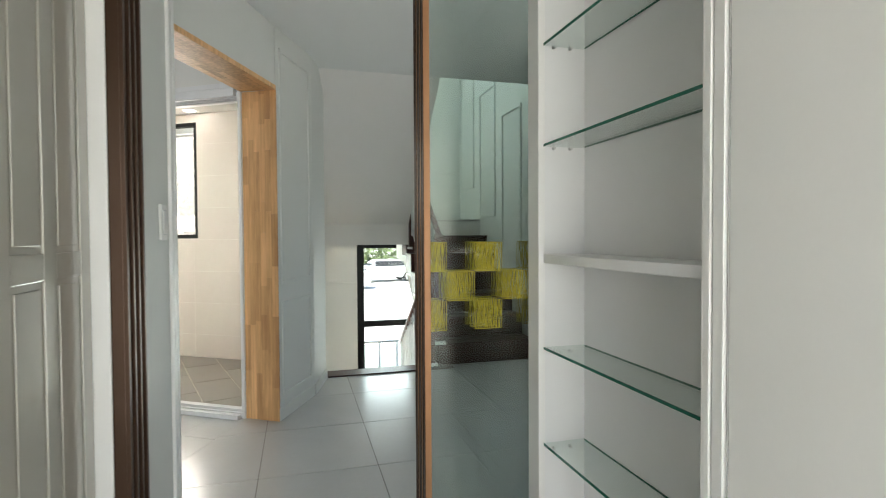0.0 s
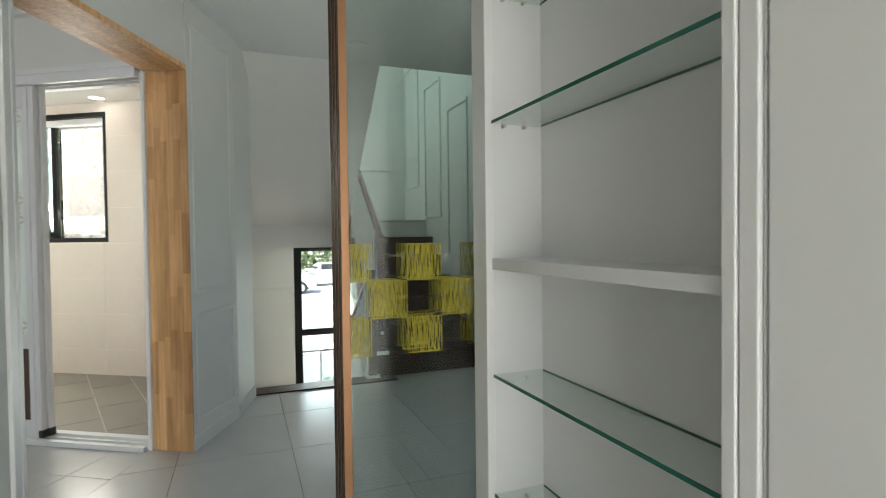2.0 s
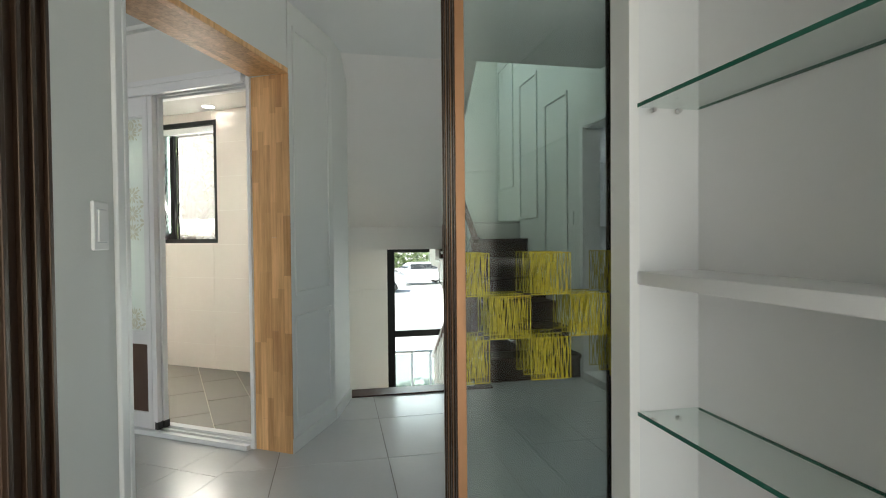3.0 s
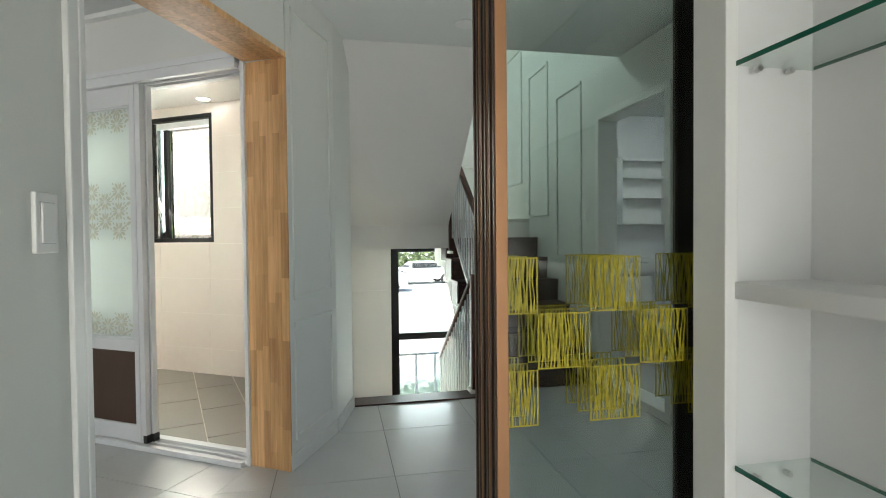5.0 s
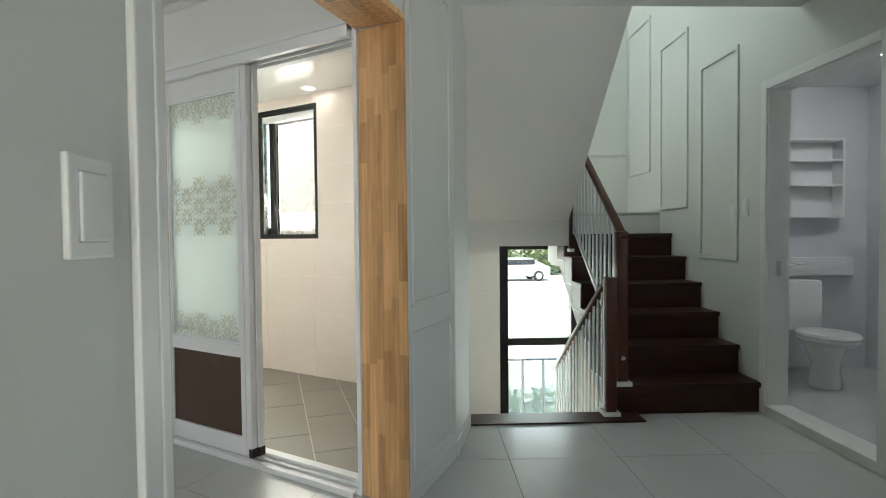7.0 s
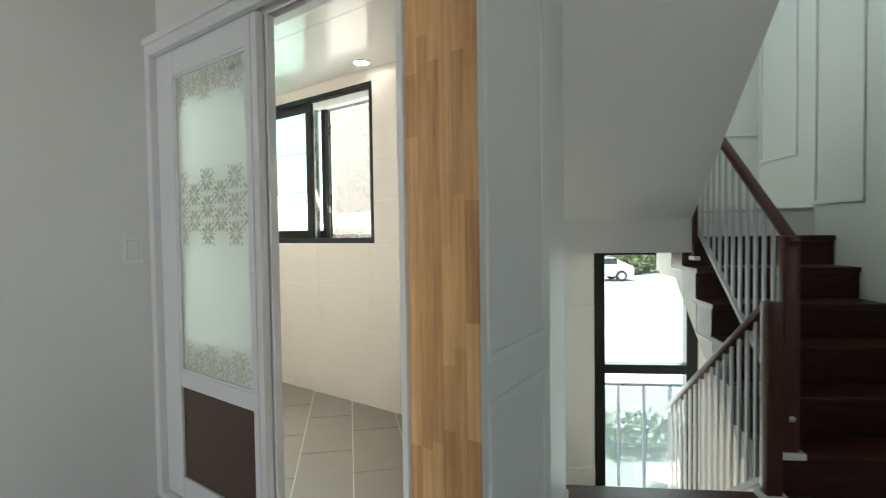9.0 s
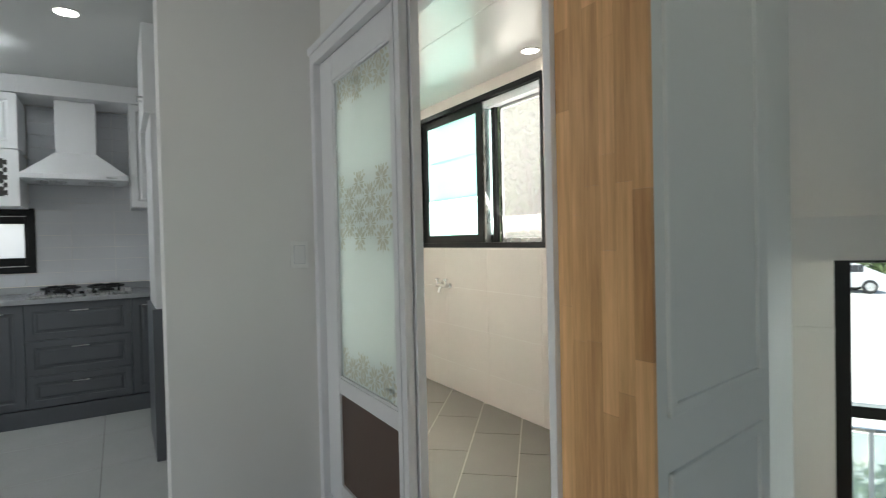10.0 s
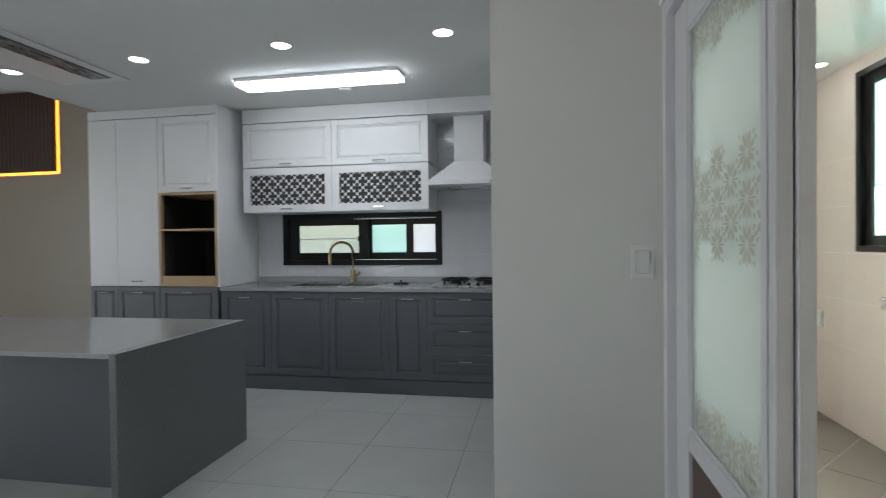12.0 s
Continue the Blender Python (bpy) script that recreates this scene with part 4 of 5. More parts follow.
tap = thing("wall_tap", Matrix(), "chrome two-handled tap on the cream tiled wall", "tap", origin=(-5.05, 4.5, 0.84))
part("body", sweep(bmesh.new(), [(-5.13, 4.455, 0.84), (-4.97, 4.455, 0.84)], 0.016, 14), CHROME, tap, smooth=True)
for x in (-5.12, -4.98):
    part("wall_flange", lathe(bmesh.new(), [(0.026, 0.0), (0.024, -0.008), (0.012, -0.012), (0.012, -0.045)], (x, 4.4985, 0.84), 18, "Y"), CHROME, tap, smooth=True)
    k = part("handle", lathe(bmesh.new(), [(0.010, 0.0), (0.010, 0.03), (0.021, 0.034), (0.021, 0.046), (0.012, 0.052)], (x, 4.455, 0.85), 12), CHROME, tap, smooth=True)
    part("lever", boxes((x - 0.028, x + 0.028, 4.45, 4.46, 0.886, 0.894), bevel=0.003), CHROME, k)
part("spout", sweep(bmesh.new(), [(-5.05, 4.455, 0.835), (-5.05, 4.44, 0.815), (-5.05, 4.43, 0.78)], 0.011, 12), CHROME, tap, smooth=True)
ol = thing("socket_outlet", Matrix(), "white wall socket with a splash cover on cream tiles", "socket", origin=(-5.93, 4.49, 0.66))
part("plate", boxes((-5.972, -5.888, 4.482, 4.4985, 0.60, 0.72), bevel=0.004), SWITCH, ol)
part("cover", boxes((-5.962, -5.898, 4.473, 4.482, 0.61, 0.71), bevel=0.004), SWITCH, ol)
drain = thing("floor_drain", Matrix(), "small square steel floor drain", "floor drain", origin=(-4.55, 3.62, -0.05))
part("grate", boxes((-4.61, -4.49, 3.56, 3.68, -0.049, -0.045), *[(-4.60 + 0.02 * k, -4.592 + 0.02 * k, 3.57, 3.67, -0.045, -0.042) for k in range(6)], bevel=0.001), STEEL, drain)

# ---- kitchen ----
XF = -5.752  # faces of the base cabinets


def bar_handle(parent, x, y, z, length=0.11):
    h = part("handle", sweep(bmesh.new(), [(x, y - length / 2, z), (x + 0.022, y - length / 2 + 0.006, z), (x + 0.026, y - length / 4, z), (x + 0.026, y + length / 4, z), (x + 0.022, y + length / 2 - 0.006, z), (x, y + length / 2, z)], 0.0068, 8), CHROME, parent, "bright metal bow handle", smooth=True)
    return h


def door_part(parent, name, y0, y1, z0, z1, x, mat, rail, handle_z=None):
    d = part(name, panel_front(bmesh.new(), lambda p: Vector((x + p.y, p.x, p.z)), y0 + 0.0015, y1 - 0.0015, z0 + 0.0015, z1 - 0.0015, rail, 0.02), mat, parent)
    if handle_z:
        bar_handle(d, x + 0.019, (y0 + y1) / 2, handle_z)
    return d


def base_unit(y0, y1, drawers=0):
    kind = "grey base cabinet with three drawers" if drawers else "grey base cabinet with one framed door"
    th = thing("base_cabinet", KITCHEN, kind + " under the stone worktop", "cabinet", "kitchen base cabinets", origin=(-6.08, (y0 + y1) / 2, 0))
    part("body", boxes((-6.40, XF - 0.05, y0 + 0.001, y1 - 0.001, 0.12, 0.85)), GREY, th)
    part("plinth", boxes((-6.3, XF - 0.0, y0, y1, 0, 0.118)), GREY, th)
    if drawers:
        zs = [0.125, 0.345, 0.592, 0.848]
        for a, b in zip(zs, zs[1:]):
            door_part(th, "drawer", y0, y1, a, b, XF - 0.02, GREY, 0.05, b - 0.055)
    else:
        door_part(th, "door", y0, y1, 0.125, 0.848, XF - 0.02, GREY, 0.055, 0.795)


for a, b in ((-0.30, 0.174), (0.174, 0.702), (0.702, 1.238), (1.238, 1.555)):
    base_unit(a, b)
base_unit(1.555, 2.19, 3)
base_unit(2.19, 2.44)

top = thing("worktop", KITCHEN, "pale grey quartz worktop with an undermounted sink cut-out", "worktop", origin=(-6.08, 0.9, 0.85))
part("slab", boxes((-6.419, -6.32, -0.30, 2.85, 0.852, 0.882), (-5.86, XF + 0.012, -0.30, 2.85, 0.852, 0.882), (-6.32, -5.86, -0.30, 0.26, 0.852, 0.882), (-6.32, -5.86, 1.05, 2.85, 0.852, 0.882)), STONE, top)
part("upstand", boxes((-6.419, -6.40, -0.30, 2.85, 0.883, 0.935), bevel=0.002), STONE, top)
# rim steel again, darkened in colour for the shade inside the bowls
SINK = material("bowl_shade_steel", (0.20, 0.20, 0.205), 0.4, metal=0.8, bump=0.03, stretch=(1, 12, 1))
sink = thing("kitchen_sink", KITCHEN, "brushed steel double sink set into the worktop", "sink", origin=(-6.09, 0.65, 0.68))
for a, b in ((0.27, 0.66), (0.69, 1.04)):
    part("bowl", boxes((-6.31, -6.305, a, b, 0.68, 0.872), (-5.875, -5.87, a, b, 0.68, 0.872), (-6.31, -5.87, a, a + 0.005, 0.68, 0.872), (-6.31, -5.87, b - 0.005, b, 0.68, 0.872), (-6.31, -5.87, a, b, 0.675, 0.68)), SINK, sink)
part("rim", boxes((-6.33, -5.85, 0.25, 0.27, 0.882, 0.886), (-6.33, -5.85, 1.04, 1.06, 0.882, 0.886), (-6.33, -6.31, 0.27, 1.04, 0.882, 0.886), (-5.87, -5.85, 0.27, 1.04, 0.882, 0.886), (-6.31, -5.87, 0.66, 0.69, 0.86, 0.872), bevel=0.001), STEEL, sink)

fau = thing("kitchen_faucet", KITCHEN, "antique brass gooseneck kitchen faucet behind the sink", "faucet", origin=(-6.355, 0.705, 0.882))
fy = 0.705
part("base", lathe(bmesh.new(), [(0.032, 0), (0.032, 0.006), (0.026, 0.012), (0.024, 0.11), (0.018, 0.12)], (-6.355, fy, 0.882), 18), BRASS, fau, smooth=True)
arc = [(-6.355, fy, 0.98), (-6.355, fy, 1.17)] + [(-6.355 + 0.09 * (1 - math.cos(a)), fy - 0.078 * (1 - math.cos(a)), 1.17 + 0.10 * math.sin(a)) for a in [math.pi * k / 10 for k in range(1, 10)]] + [(-6.175, fy - 0.156, 1.15)]
part("neck", sweep(bmesh.new(), arc, 0.0125, 12), BRASS, fau, smooth=True)
part("spray_head", sweep(bmesh.new(), [(-6.175, fy - 0.156, 1.16), (-6.172, fy - 0.158, 1.06)], 0.018, 12), BRASS, fau, smooth=True)
part("lever", sweep(bmesh.new(), [(-6.355, fy + 0.02, 0.95), (-6.345, fy + 0.055, 0.955), (-6.335, fy + 0.075, 0.985)], 0.009, 10), BRASS, fau, smooth=True)

cover = thing("sink_strainer_cover", KITCHEN, "round black sink cover on the worktop", "sink cover", origin=(-6.2, 1.22, 0.882))
part("disc", lathe(bmesh.new(), [(0.062, 0), (0.07, 0.004), (0.066, 0.012), (0.03, 0.016), (0.001, 0.017)], (-6.2, 1.22, 0.882), 28), IRON, cover, smooth=True)
part("knob", lathe(bmesh.new(), [(0.010, 0.015), (0.010, 0.026), (0.014, 0.03), (0.008, 0.034)], (-6.2, 1.22, 0.882), 14), IRON, cover, smooth=True)

hob = thing("gas_hob", KITCHEN, "steel gas hob with black cast-iron pan supports", "gas hob", origin=(-6.1, 1.88, 0.882))
part("tray", boxes((-6.36, -5.88, 1.56, 2.20, 0.882, 0.895), bevel=0.004), STEEL, hob)
for by in (1.74, 2.03):
    b = part("burner", lathe(bmesh.new(), [(0.055, 0.0), (0.055, 0.012), (0.04, 0.016), (0.036, 0.028), (0.001, 0.03)], (-6.13, by, 0.895), 20), IRON, hob, smooth=True)
    bm = bmesh.new()
    for k in range(4):
        a = math.pi / 4 + k * math.pi / 2
        sweep(bm, [(-6.13 + 0.12 * math.cos(a), by + 0.12 * math.sin(a), 0.896), (-6.13 + 0.12 * math.cos(a), by + 0.12 * math.sin(a), 0.935), (-6.13 + 0.04 * math.cos(a), by + 0.04 * math.sin(a), 0.942)], 0.0095, 8)
    sweep(bm, [(-6.13 + 0.12 * math.cos(a), by + 0.12 * math.sin(a), 0.93) for a in [2 * math.pi * k / 16 for k in range(17)]], 0.0085, 6)
    part("pan_support", bm, IRON, hob, smooth=True)
for ky in (1.80, 1.88, 1.96):
    part("knob", lathe(bmesh.new(), [(0.017, 0.0), (0.017, 0.014), (0.013, 0.018)], (-5.91, ky, 0.895), 14), IRON, hob, smooth=True)

# upper cabinets
XU = -6.025


def lattice(bm, x, y0, y1, z0, z1, rows):
    """A thin cut-out sheet: staggered cross-shaped holes in a diamond grid."""
    w = 2 * (z1 - z0) / rows
    n, S = int((y1 - y0) / w) + 2, 32
    for r in range(-1, rows + 1):
        for c in range(-1, n):
            cy, cz = y0 + (c + 0.5 + (0.5 if r % 2 else 0)) * w, z0 + (r + 0.5) * w / 2
            rings = []
            for k in range(S):
                a = 2 * math.pi * k / S
                ca, sa = math.cos(a), math.sin(a)
                rad = 0.19 + 0.225 * abs(math.cos(2 * a)) ** 0.55
                t = 0.5 / (abs(ca) + abs(sa))
                q = [(cy + f * w * ca, cz + f * w * sa) for f in (rad, t)]
                q = [(min(max(p[0], y0), y1), min(max(p[1], z0), z1)) for p in q]
                rings.append((bm.verts.new((x, *q[0])), bm.verts.new((x, *q[1])), bm.verts.new((x - 0.008, *q[0]))))
            for k in range(S):
                p, q = rings[k], rings[(k + 1) % S]
                for f in (bm.faces.new((p[1], q[1], q[0], p[0])), bm.faces.new((p[0], q[0], q[2], p[2]))):
                    if f.calc_area() < 1e-9:
                        bm.faces.remove(f)
    bmesh.ops.delete(bm, geom=[v for v in bm.verts if not v.link_faces], context="VERTS")
    bmesh.ops.remove_doubles(bm, verts=bm.verts[:], dist=1e-5)
    return bm


def upper_unit(y0, y1):
    th = thing("wall_cabinet", KITCHEN, "white wall cabinet with a framed flap over a cut-out lattice flap", "cabinet", "kitchen wall cabinets", origin=(-6.2, (y0 + y1) / 2, 1.545))
    part("body", boxes((-6.41, XU - 0.002, y0 + 0.001, y1 - 0.001, 1.547, 1.94), (-6.41, XU - 0.002, y0 + 0.001, y1 - 0.001, 1.97, 2.345)), WHITEC, th)
    door_part(th, "flap_door", y0, y1, 1.9575, 2.362, XU, WHITEC, 0.055, 1.985)
    a, b, c, d = y0 + 0.068, y1 - 0.068, 1.615, 1.888
    fl = part("lattice_door", boxes((XU, XU + 0.02, y0 + 0.002, a, 1.548, 1.953), (XU, XU + 0.02, b, y1 - 0.002, 1.548, 1.953), (XU, XU + 0.0199, a, b, 1.548, c), (XU, XU + 0.0199, a, b, d, 1.953)), WHITEC, th)
    part("lattice", lattice(bmesh.new(), XU + 0.012, a, b, c, d, 5), WHITEC, fl, "white cut-out lattice")
    # no hollow is built: a dark sheet paints its shade behind the holes
    part("dark_backing", boxes((XU + 0.0005, XU + 0.003, a, b, c, d)), INSIDE, fl, "flat dark sheet for the shaded hollow behind the lattice")
    bar_handle(fl, XU + 0.019, (y0 + y1) / 2, 1.578)
    part("filler", boxes((-6.41, XU + 0.019, y0, y1, 2.3685, H - 0.006)), WHITEC, th)


upper_unit(-0.222, 0.645)
upper_unit(0.645, 1.529)
nar = thing("wall_cabinet", KITCHEN, "narrow white wall cabinet beside the cooker hood", "cabinet", "kitchen wall cabinets", origin=(-6.2, 2.42, 1.545))
part("body", boxes((-6.41, XU - 0.002, 2.22, 2.60, 1.547, 2.365)), WHITEC, nar)
door_part(nar, "door", 2.22, 2.60, 1.548, 2.362, XU, WHITEC, 0.05, 1.62)
part("filler", boxes((-6.41, XU + 0.019, 1.531, 2.60, 2.368, H - 0.003)), WHITEC, nar)

hood = thing("cooker_hood", KITCHEN, "white chimney cooker hood over the gas hob", "cooker hood", origin=(-6.2, 1.865, 1.745))
bm = bmesh.new()
lo = [bm.verts.new(p) for p in ((-6.41, 1.535, 1.785), (-5.95, 1.535, 1.785), (-5.95, 2.20, 1.785), (-6.41, 2.20, 1.785))]
hi = [bm.verts.new(p) for p in ((-6.41, 1.735, 1.965), (-6.12, 1.735, 1.965), (-6.12, 1.995, 1.965), (-6.41, 1.995, 1.965))]
bm.faces.new(lo[::-1]), bm.faces.new(hi)
for i in range(4):
    bm.faces.new((lo[i], lo[(i + 1) % 4], hi[(i + 1) % 4], hi[i]))
part("canopy", bm, WHITEC, hood)
part("lip", boxes((-6.41, -5.945, 1.53, 2.205, 1.748, 1.786), bevel=0.004), WHITEC, hood)
part("chimney", boxes((-6.41, -6.12, 1.735, 1.995, 1.964, 2.366), bevel=0.003), WHITEC, hood)
part("control_strip", boxes((-5.946, -5.942, 2.06, 2.13, 1.762, 1.770)), STEEL, hood)
for y in (1.70, 2.03):
    part("filter", lathe(bmesh.new(), [(0.10, 0), (0.10, -0.006), (0.08, -0.012), (0.001, -0.013)], (-6.18, y, 1.748), 24), STEEL, hood, smooth=True)

# tall units and the oven niche
XT = -5.78


def tall_unit(y0, y1, niche):
    lab = "tall white cabinet with an empty dark appliance niche" if niche else "tall white cabinet over a grey base"
    th = thing("tall_cabinet", KITCHEN, lab, "cabinet", "tall kitchen cabinets", origin=(-6.09, (y0 + y1) / 2, 0))
    part("plinth", boxes((-6.35, XT + 0.018, y0, y1, 0, 0.118)), GREY, th)
    part("base_body", boxes((-6.41, XT - 0.002, y0 + 0.001, y1 - 0.001, 0.118, 0.885)), GREY, th)
    if niche:
        door_part(th, "base_door", y0, y1, 0.125, 0.885, XT, GREY, 0.055, 0.832)
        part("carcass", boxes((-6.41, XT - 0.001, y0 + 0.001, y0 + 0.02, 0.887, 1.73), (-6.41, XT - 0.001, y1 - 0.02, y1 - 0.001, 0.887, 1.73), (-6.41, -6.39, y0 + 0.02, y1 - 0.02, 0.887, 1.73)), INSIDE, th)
        part("niche_edge", boxes((XT - 0.02, XT + 0.018, y0 + 0.003, y0 + 0.022, 0.8892, 1.7282), (XT - 0.02, XT + 0.018, y1 - 0.022, y1 - 0.003, 0.8892, 1.7282), (-6.38, XT + 0.0178, y0 + 0.022, y1 - 0.022, 1.71, 1.7282), (-6.38, XT + 0.0175, y0 + 0.022, y1 - 0.022, 1.388, 1.406), (-6.38, XT + 0.0176, y0 + 0.022, y1 - 0.022, 0.8892, 0.909), (XT - 0.01, XT + 0.016, y0 + 0.03, y1 - 0.03, 0.910, 0.982)), VENEER, th, "pale oak edging and shelf")
        part("upper_body", boxes((-6.41, XT - 0.002, y0 + 0.001, y1 - 0.001, 1.7322, 2.392)), WHITEC, th)
        door_part(th, "upper_door", y0, y1, 1.7322, 2.412, XT, WHITEC, 0.055, 1.765)
    else:
        door_part(th, "base_door", y0, y1, 0.125, 0.885, XT, GREY, 0.045, 0.832)
        part("upper_body", boxes((-6.41, XT - 0.002, y0 + 0.001, y1 - 0.001, 0.887, 2.392)), WHITEC, th)
        ud = part("upper_door", boxes((XT, XT + 0.02, y0 + 0.0015, y1 - 0.0015, 0.8905, 2.4105), bevel=0.002), WHITEC, th)
        if y0 < -1.0 and y1 > -1.0:
            bar_handle(ud, XT + 0.019, (y0 + y1) / 2, 0.937)
    part("filler", boxes((-6.41, XT + 0.019, y0, y1, 2.418, H - 0.005)), WHITEC, th)
    if niche:
        part("side_panel", boxes((-6.41, XT + 0.02, y1 + 0.001, y1 + 0.02, 0.884, H - 0.003), bevel=0.001), WHITEC, th)


tall_unit(-0.915, -0.334, True)
tall_unit(-1.343, -0.915, False)
tall_unit(-1.638, -1.343, False)

# cabinet end standing past the wall end: grey below, open niche, white cupboard above
ec = thing("end_cabinet", KITCHEN, "tall cabinet end, grey below and white above, with a bow handle", "cabinet", origin=(-4.9, 2.5, 0))
part("lower_panel", boxes((-5.2, -4.575, 2.275, 2.90, 0.0, 0.872), bevel=0.002), GREY, ec, "dark grey lower end panel")
part("back_panel", boxes((-5.2, -4.60, 2.295, 2.90, 0.872, 1.99)), WHITEC, ec)
up_c = part("upper_cupboard", boxes((-5.2, -4.575, 2.262, 2.90, 1.99, H - 0.003), bevel=0.002), WHITEC, ec)
part("handle", sweep(bmesh.new(), [(-4.60, 2.262, 2.08), (-4.605, 2.237, 2.08), (-4.70, 2.237, 2.08), (-4.705, 2.262, 2.08)], 0.006, 8), CHROME, up_c, "bright metal bow handle", smooth=True)

# kitchen window
w3 = thing("window_3", KITCHEN, "long low black-framed sliding window over the sink", "window", kind="structure", origin=(-6.45, 0.78, KZ0))
part("window_frame", boxes((-6.53, -6.405, KY0, KY0 + 0.06, KZ0, KZ1), (-6.53, -6.405, KY1 - 0.05, KY1, KZ0, KZ1), (-6.53, -6.404, KY0, KY1, KZ0, KZ0 + 0.05), (-6.53, -6.404, KY0, KY1, KZ1 - 0.05, KZ1), bevel=0.003), BLACK, w3)
part("track", boxes((-6.425, -6.402, KY0 + 0.75, KY1 - 0.06, KZ1 - 0.066, KZ1 - 0.0595)), STEEL, w3, "bare aluminium track")
part("track", boxes((-6.425, -6.402, KY0 + 0.75, KY1 - 0.06, KZ0 + 0.051, KZ0 + 0.057)), STEEL, w3, "bare aluminium track")
s1 = part("sash", boxes((-6.46, -6.43, 0.02, 0.12, 1.095, 1.505), (-6.46, -6.43, 0.74, 0.84, 1.095, 1.505), (-6.46, -6.431, 0.12, 0.74, 1.095, 1.165), (-6.46, -6.431, 0.12, 0.74, 1.435, 1.505), bevel=0.003), BLACK, w3)
s2 = part("sash", boxes((-6.50, -6.47, 0.76, 0.86, 1.095, 1.505), (-6.50, -6.47, 1.205, 1.275, 1.095, 1.505), (-6.50, -6.471, 0.86, 1.205, 1.095, 1.165), (-6.50, -6.471, 0.86, 1.205, 1.435, 1.505), (-6.50, -6.47, 1.49, 1.52, 1.095, 1.505), (-6.50, -6.471, 1.275, 1.49, 1.095, 1.165), (-6.50, -6.471, 1.275, 1.49, 1.435, 1.505), bevel=0.003), BLACK, w3)
part("pane", boxes((-6.447, -6.443, 0.12, 0.74, 1.165, 1.435)), glass("pale_frosted_glass", (0.80, 0.83, 0.74), 0.2, 0.9, 0.6), s1, "pale frosted pane")
part("guard_bar", boxes((-6.4428, -6.440, 0.121, 0.739, 1.298, 1.306)), PVC, s1, "thin white bar across the pane")
part("pane", boxes((-6.487, -6.483, 0.86, 1.205, 1.165, 1.435)), glass("mint_frosted_glass", (0.74, 0.93, 0.86), 0.2, 0.9, 0.6), s2, "mint frosted pane")
part("pane", boxes((-6.487, -6.483, 1.275, 1.49, 1.165, 1.435)), glass("white_frosted_glass", (0.93, 0.93, 0.92), 0.2, 0.9, 0.6), s2, "white frosted pane")
part("latch", boxes((-6.43, -6.415, 0.735, 0.755, 1.28, 1.33), bevel=0.002), RUBBER, s1, "small black latch")

# island
isl = thing("kitchen_island", pose(0.02, -0.018, 0), "grey kitchen island, pale quartz top, speckled stone end", "kitchen island", origin=(-4.15, -0.4, 0))
part("tabletop", boxes((-4.687, -3.638, -1.6, 0.5485, 0.753, 0.775), bevel=0.003), STONE, isl, "pale polished grey quartz top")
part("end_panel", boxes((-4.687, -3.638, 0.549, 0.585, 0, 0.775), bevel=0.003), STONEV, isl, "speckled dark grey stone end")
part("front_panel", boxes((-3.97, -3.94, -1.6, 0.548, 0.06, 0.7525)), GREY, isl)
part("front_kick", boxes((-3.99, -3.96, -1.6, 0.548, 0.0, 0.06)), GREY, isl)
part("body", boxes((-4.66, -3.97, -1.58, 0.548, 0.06, 0.752)), GREY, isl)

# lights and ceiling fittings
bar = thing("ceiling_light", Matrix(), "long white LED bar light, switched on, under the kitchen ceiling", "ceiling light", origin=(-5.26, 0.83, H))
part("housing", boxes((-5.38, -5.165, 0.20, 1.47, H - 0.03, H - 0.001), bevel=0.006), TRIM, bar)
part("diffuser", boxes((-5.375, -5.17, 0.205, 1.465, H - 0.055, H - 0.0305), bevel=0.012), LED, bar)
for x, y in ((-4.635, 0.862), (-4.647, 1.887), (-4.696, -1.222), (-4.667, -0.175)):
    downlight(x, y, H, 0.066, "round white downlight glowing in the kitchen ceiling")
det = thing("gas_detector", Matrix(), "small round white detector on the kitchen ceiling", "detector", origin=(-5.56, 0.93, H))
part("body", lathe(bmesh.new(), [(0.05, 0), (0.05, -0.02), (0.04, -0.032), (0.001, -0.034)], (-5.56, 0.93, H), 24), SWITCH, det, smooth=True)
ac = thing("air_conditioner", Matrix(), "white ceiling air conditioner panel with a dark slatted outlet", "air conditioner", origin=(-4.4, -0.75, H))
part("panel", boxes((-5.02, -3.55, -1.12, -0.55, H - 0.010, H - 0.001), bevel=0.003), TRIM, ac)
part("outlet", boxes((-4.93, -3.65, -0.80, -0.63, H - 0.0135, H - 0.0103)), GREY, ac, "dark slatted air outlet")
for k in range(7):
    part("slat", boxes((-4.93, -3.65, -0.79 + 0.022 * k, -0.782 + 0.022 * k, H - 0.019, H - 0.0136)), STEEL, ac)

tv = thing("wall_panel", KITCHEN, "dark walnut wall panel with a warm light strip behind its edge", "wall panel", origin=(-6.38, -3.8, 2.05))
part("board", boxes((-6.385, -6.35, -5.1, -2.64, 2.07, 2.93)), WALNUT, tv)
for k in range(50):
    part("slat", boxes((-6.35, -6.342, -5.1 + 0.049 * k, -5.057 + 0.049 * k, 2.072, 2.928)), WALNUT, tv)
part("light_strip", boxes((-6.41, -6.395, -2.66, -2.622, 2.05, 2.93), (-6.41, -6.395, -5.1, -2.66, 2.045, 2.08)), LEDW, tv, "warm orange light strip")

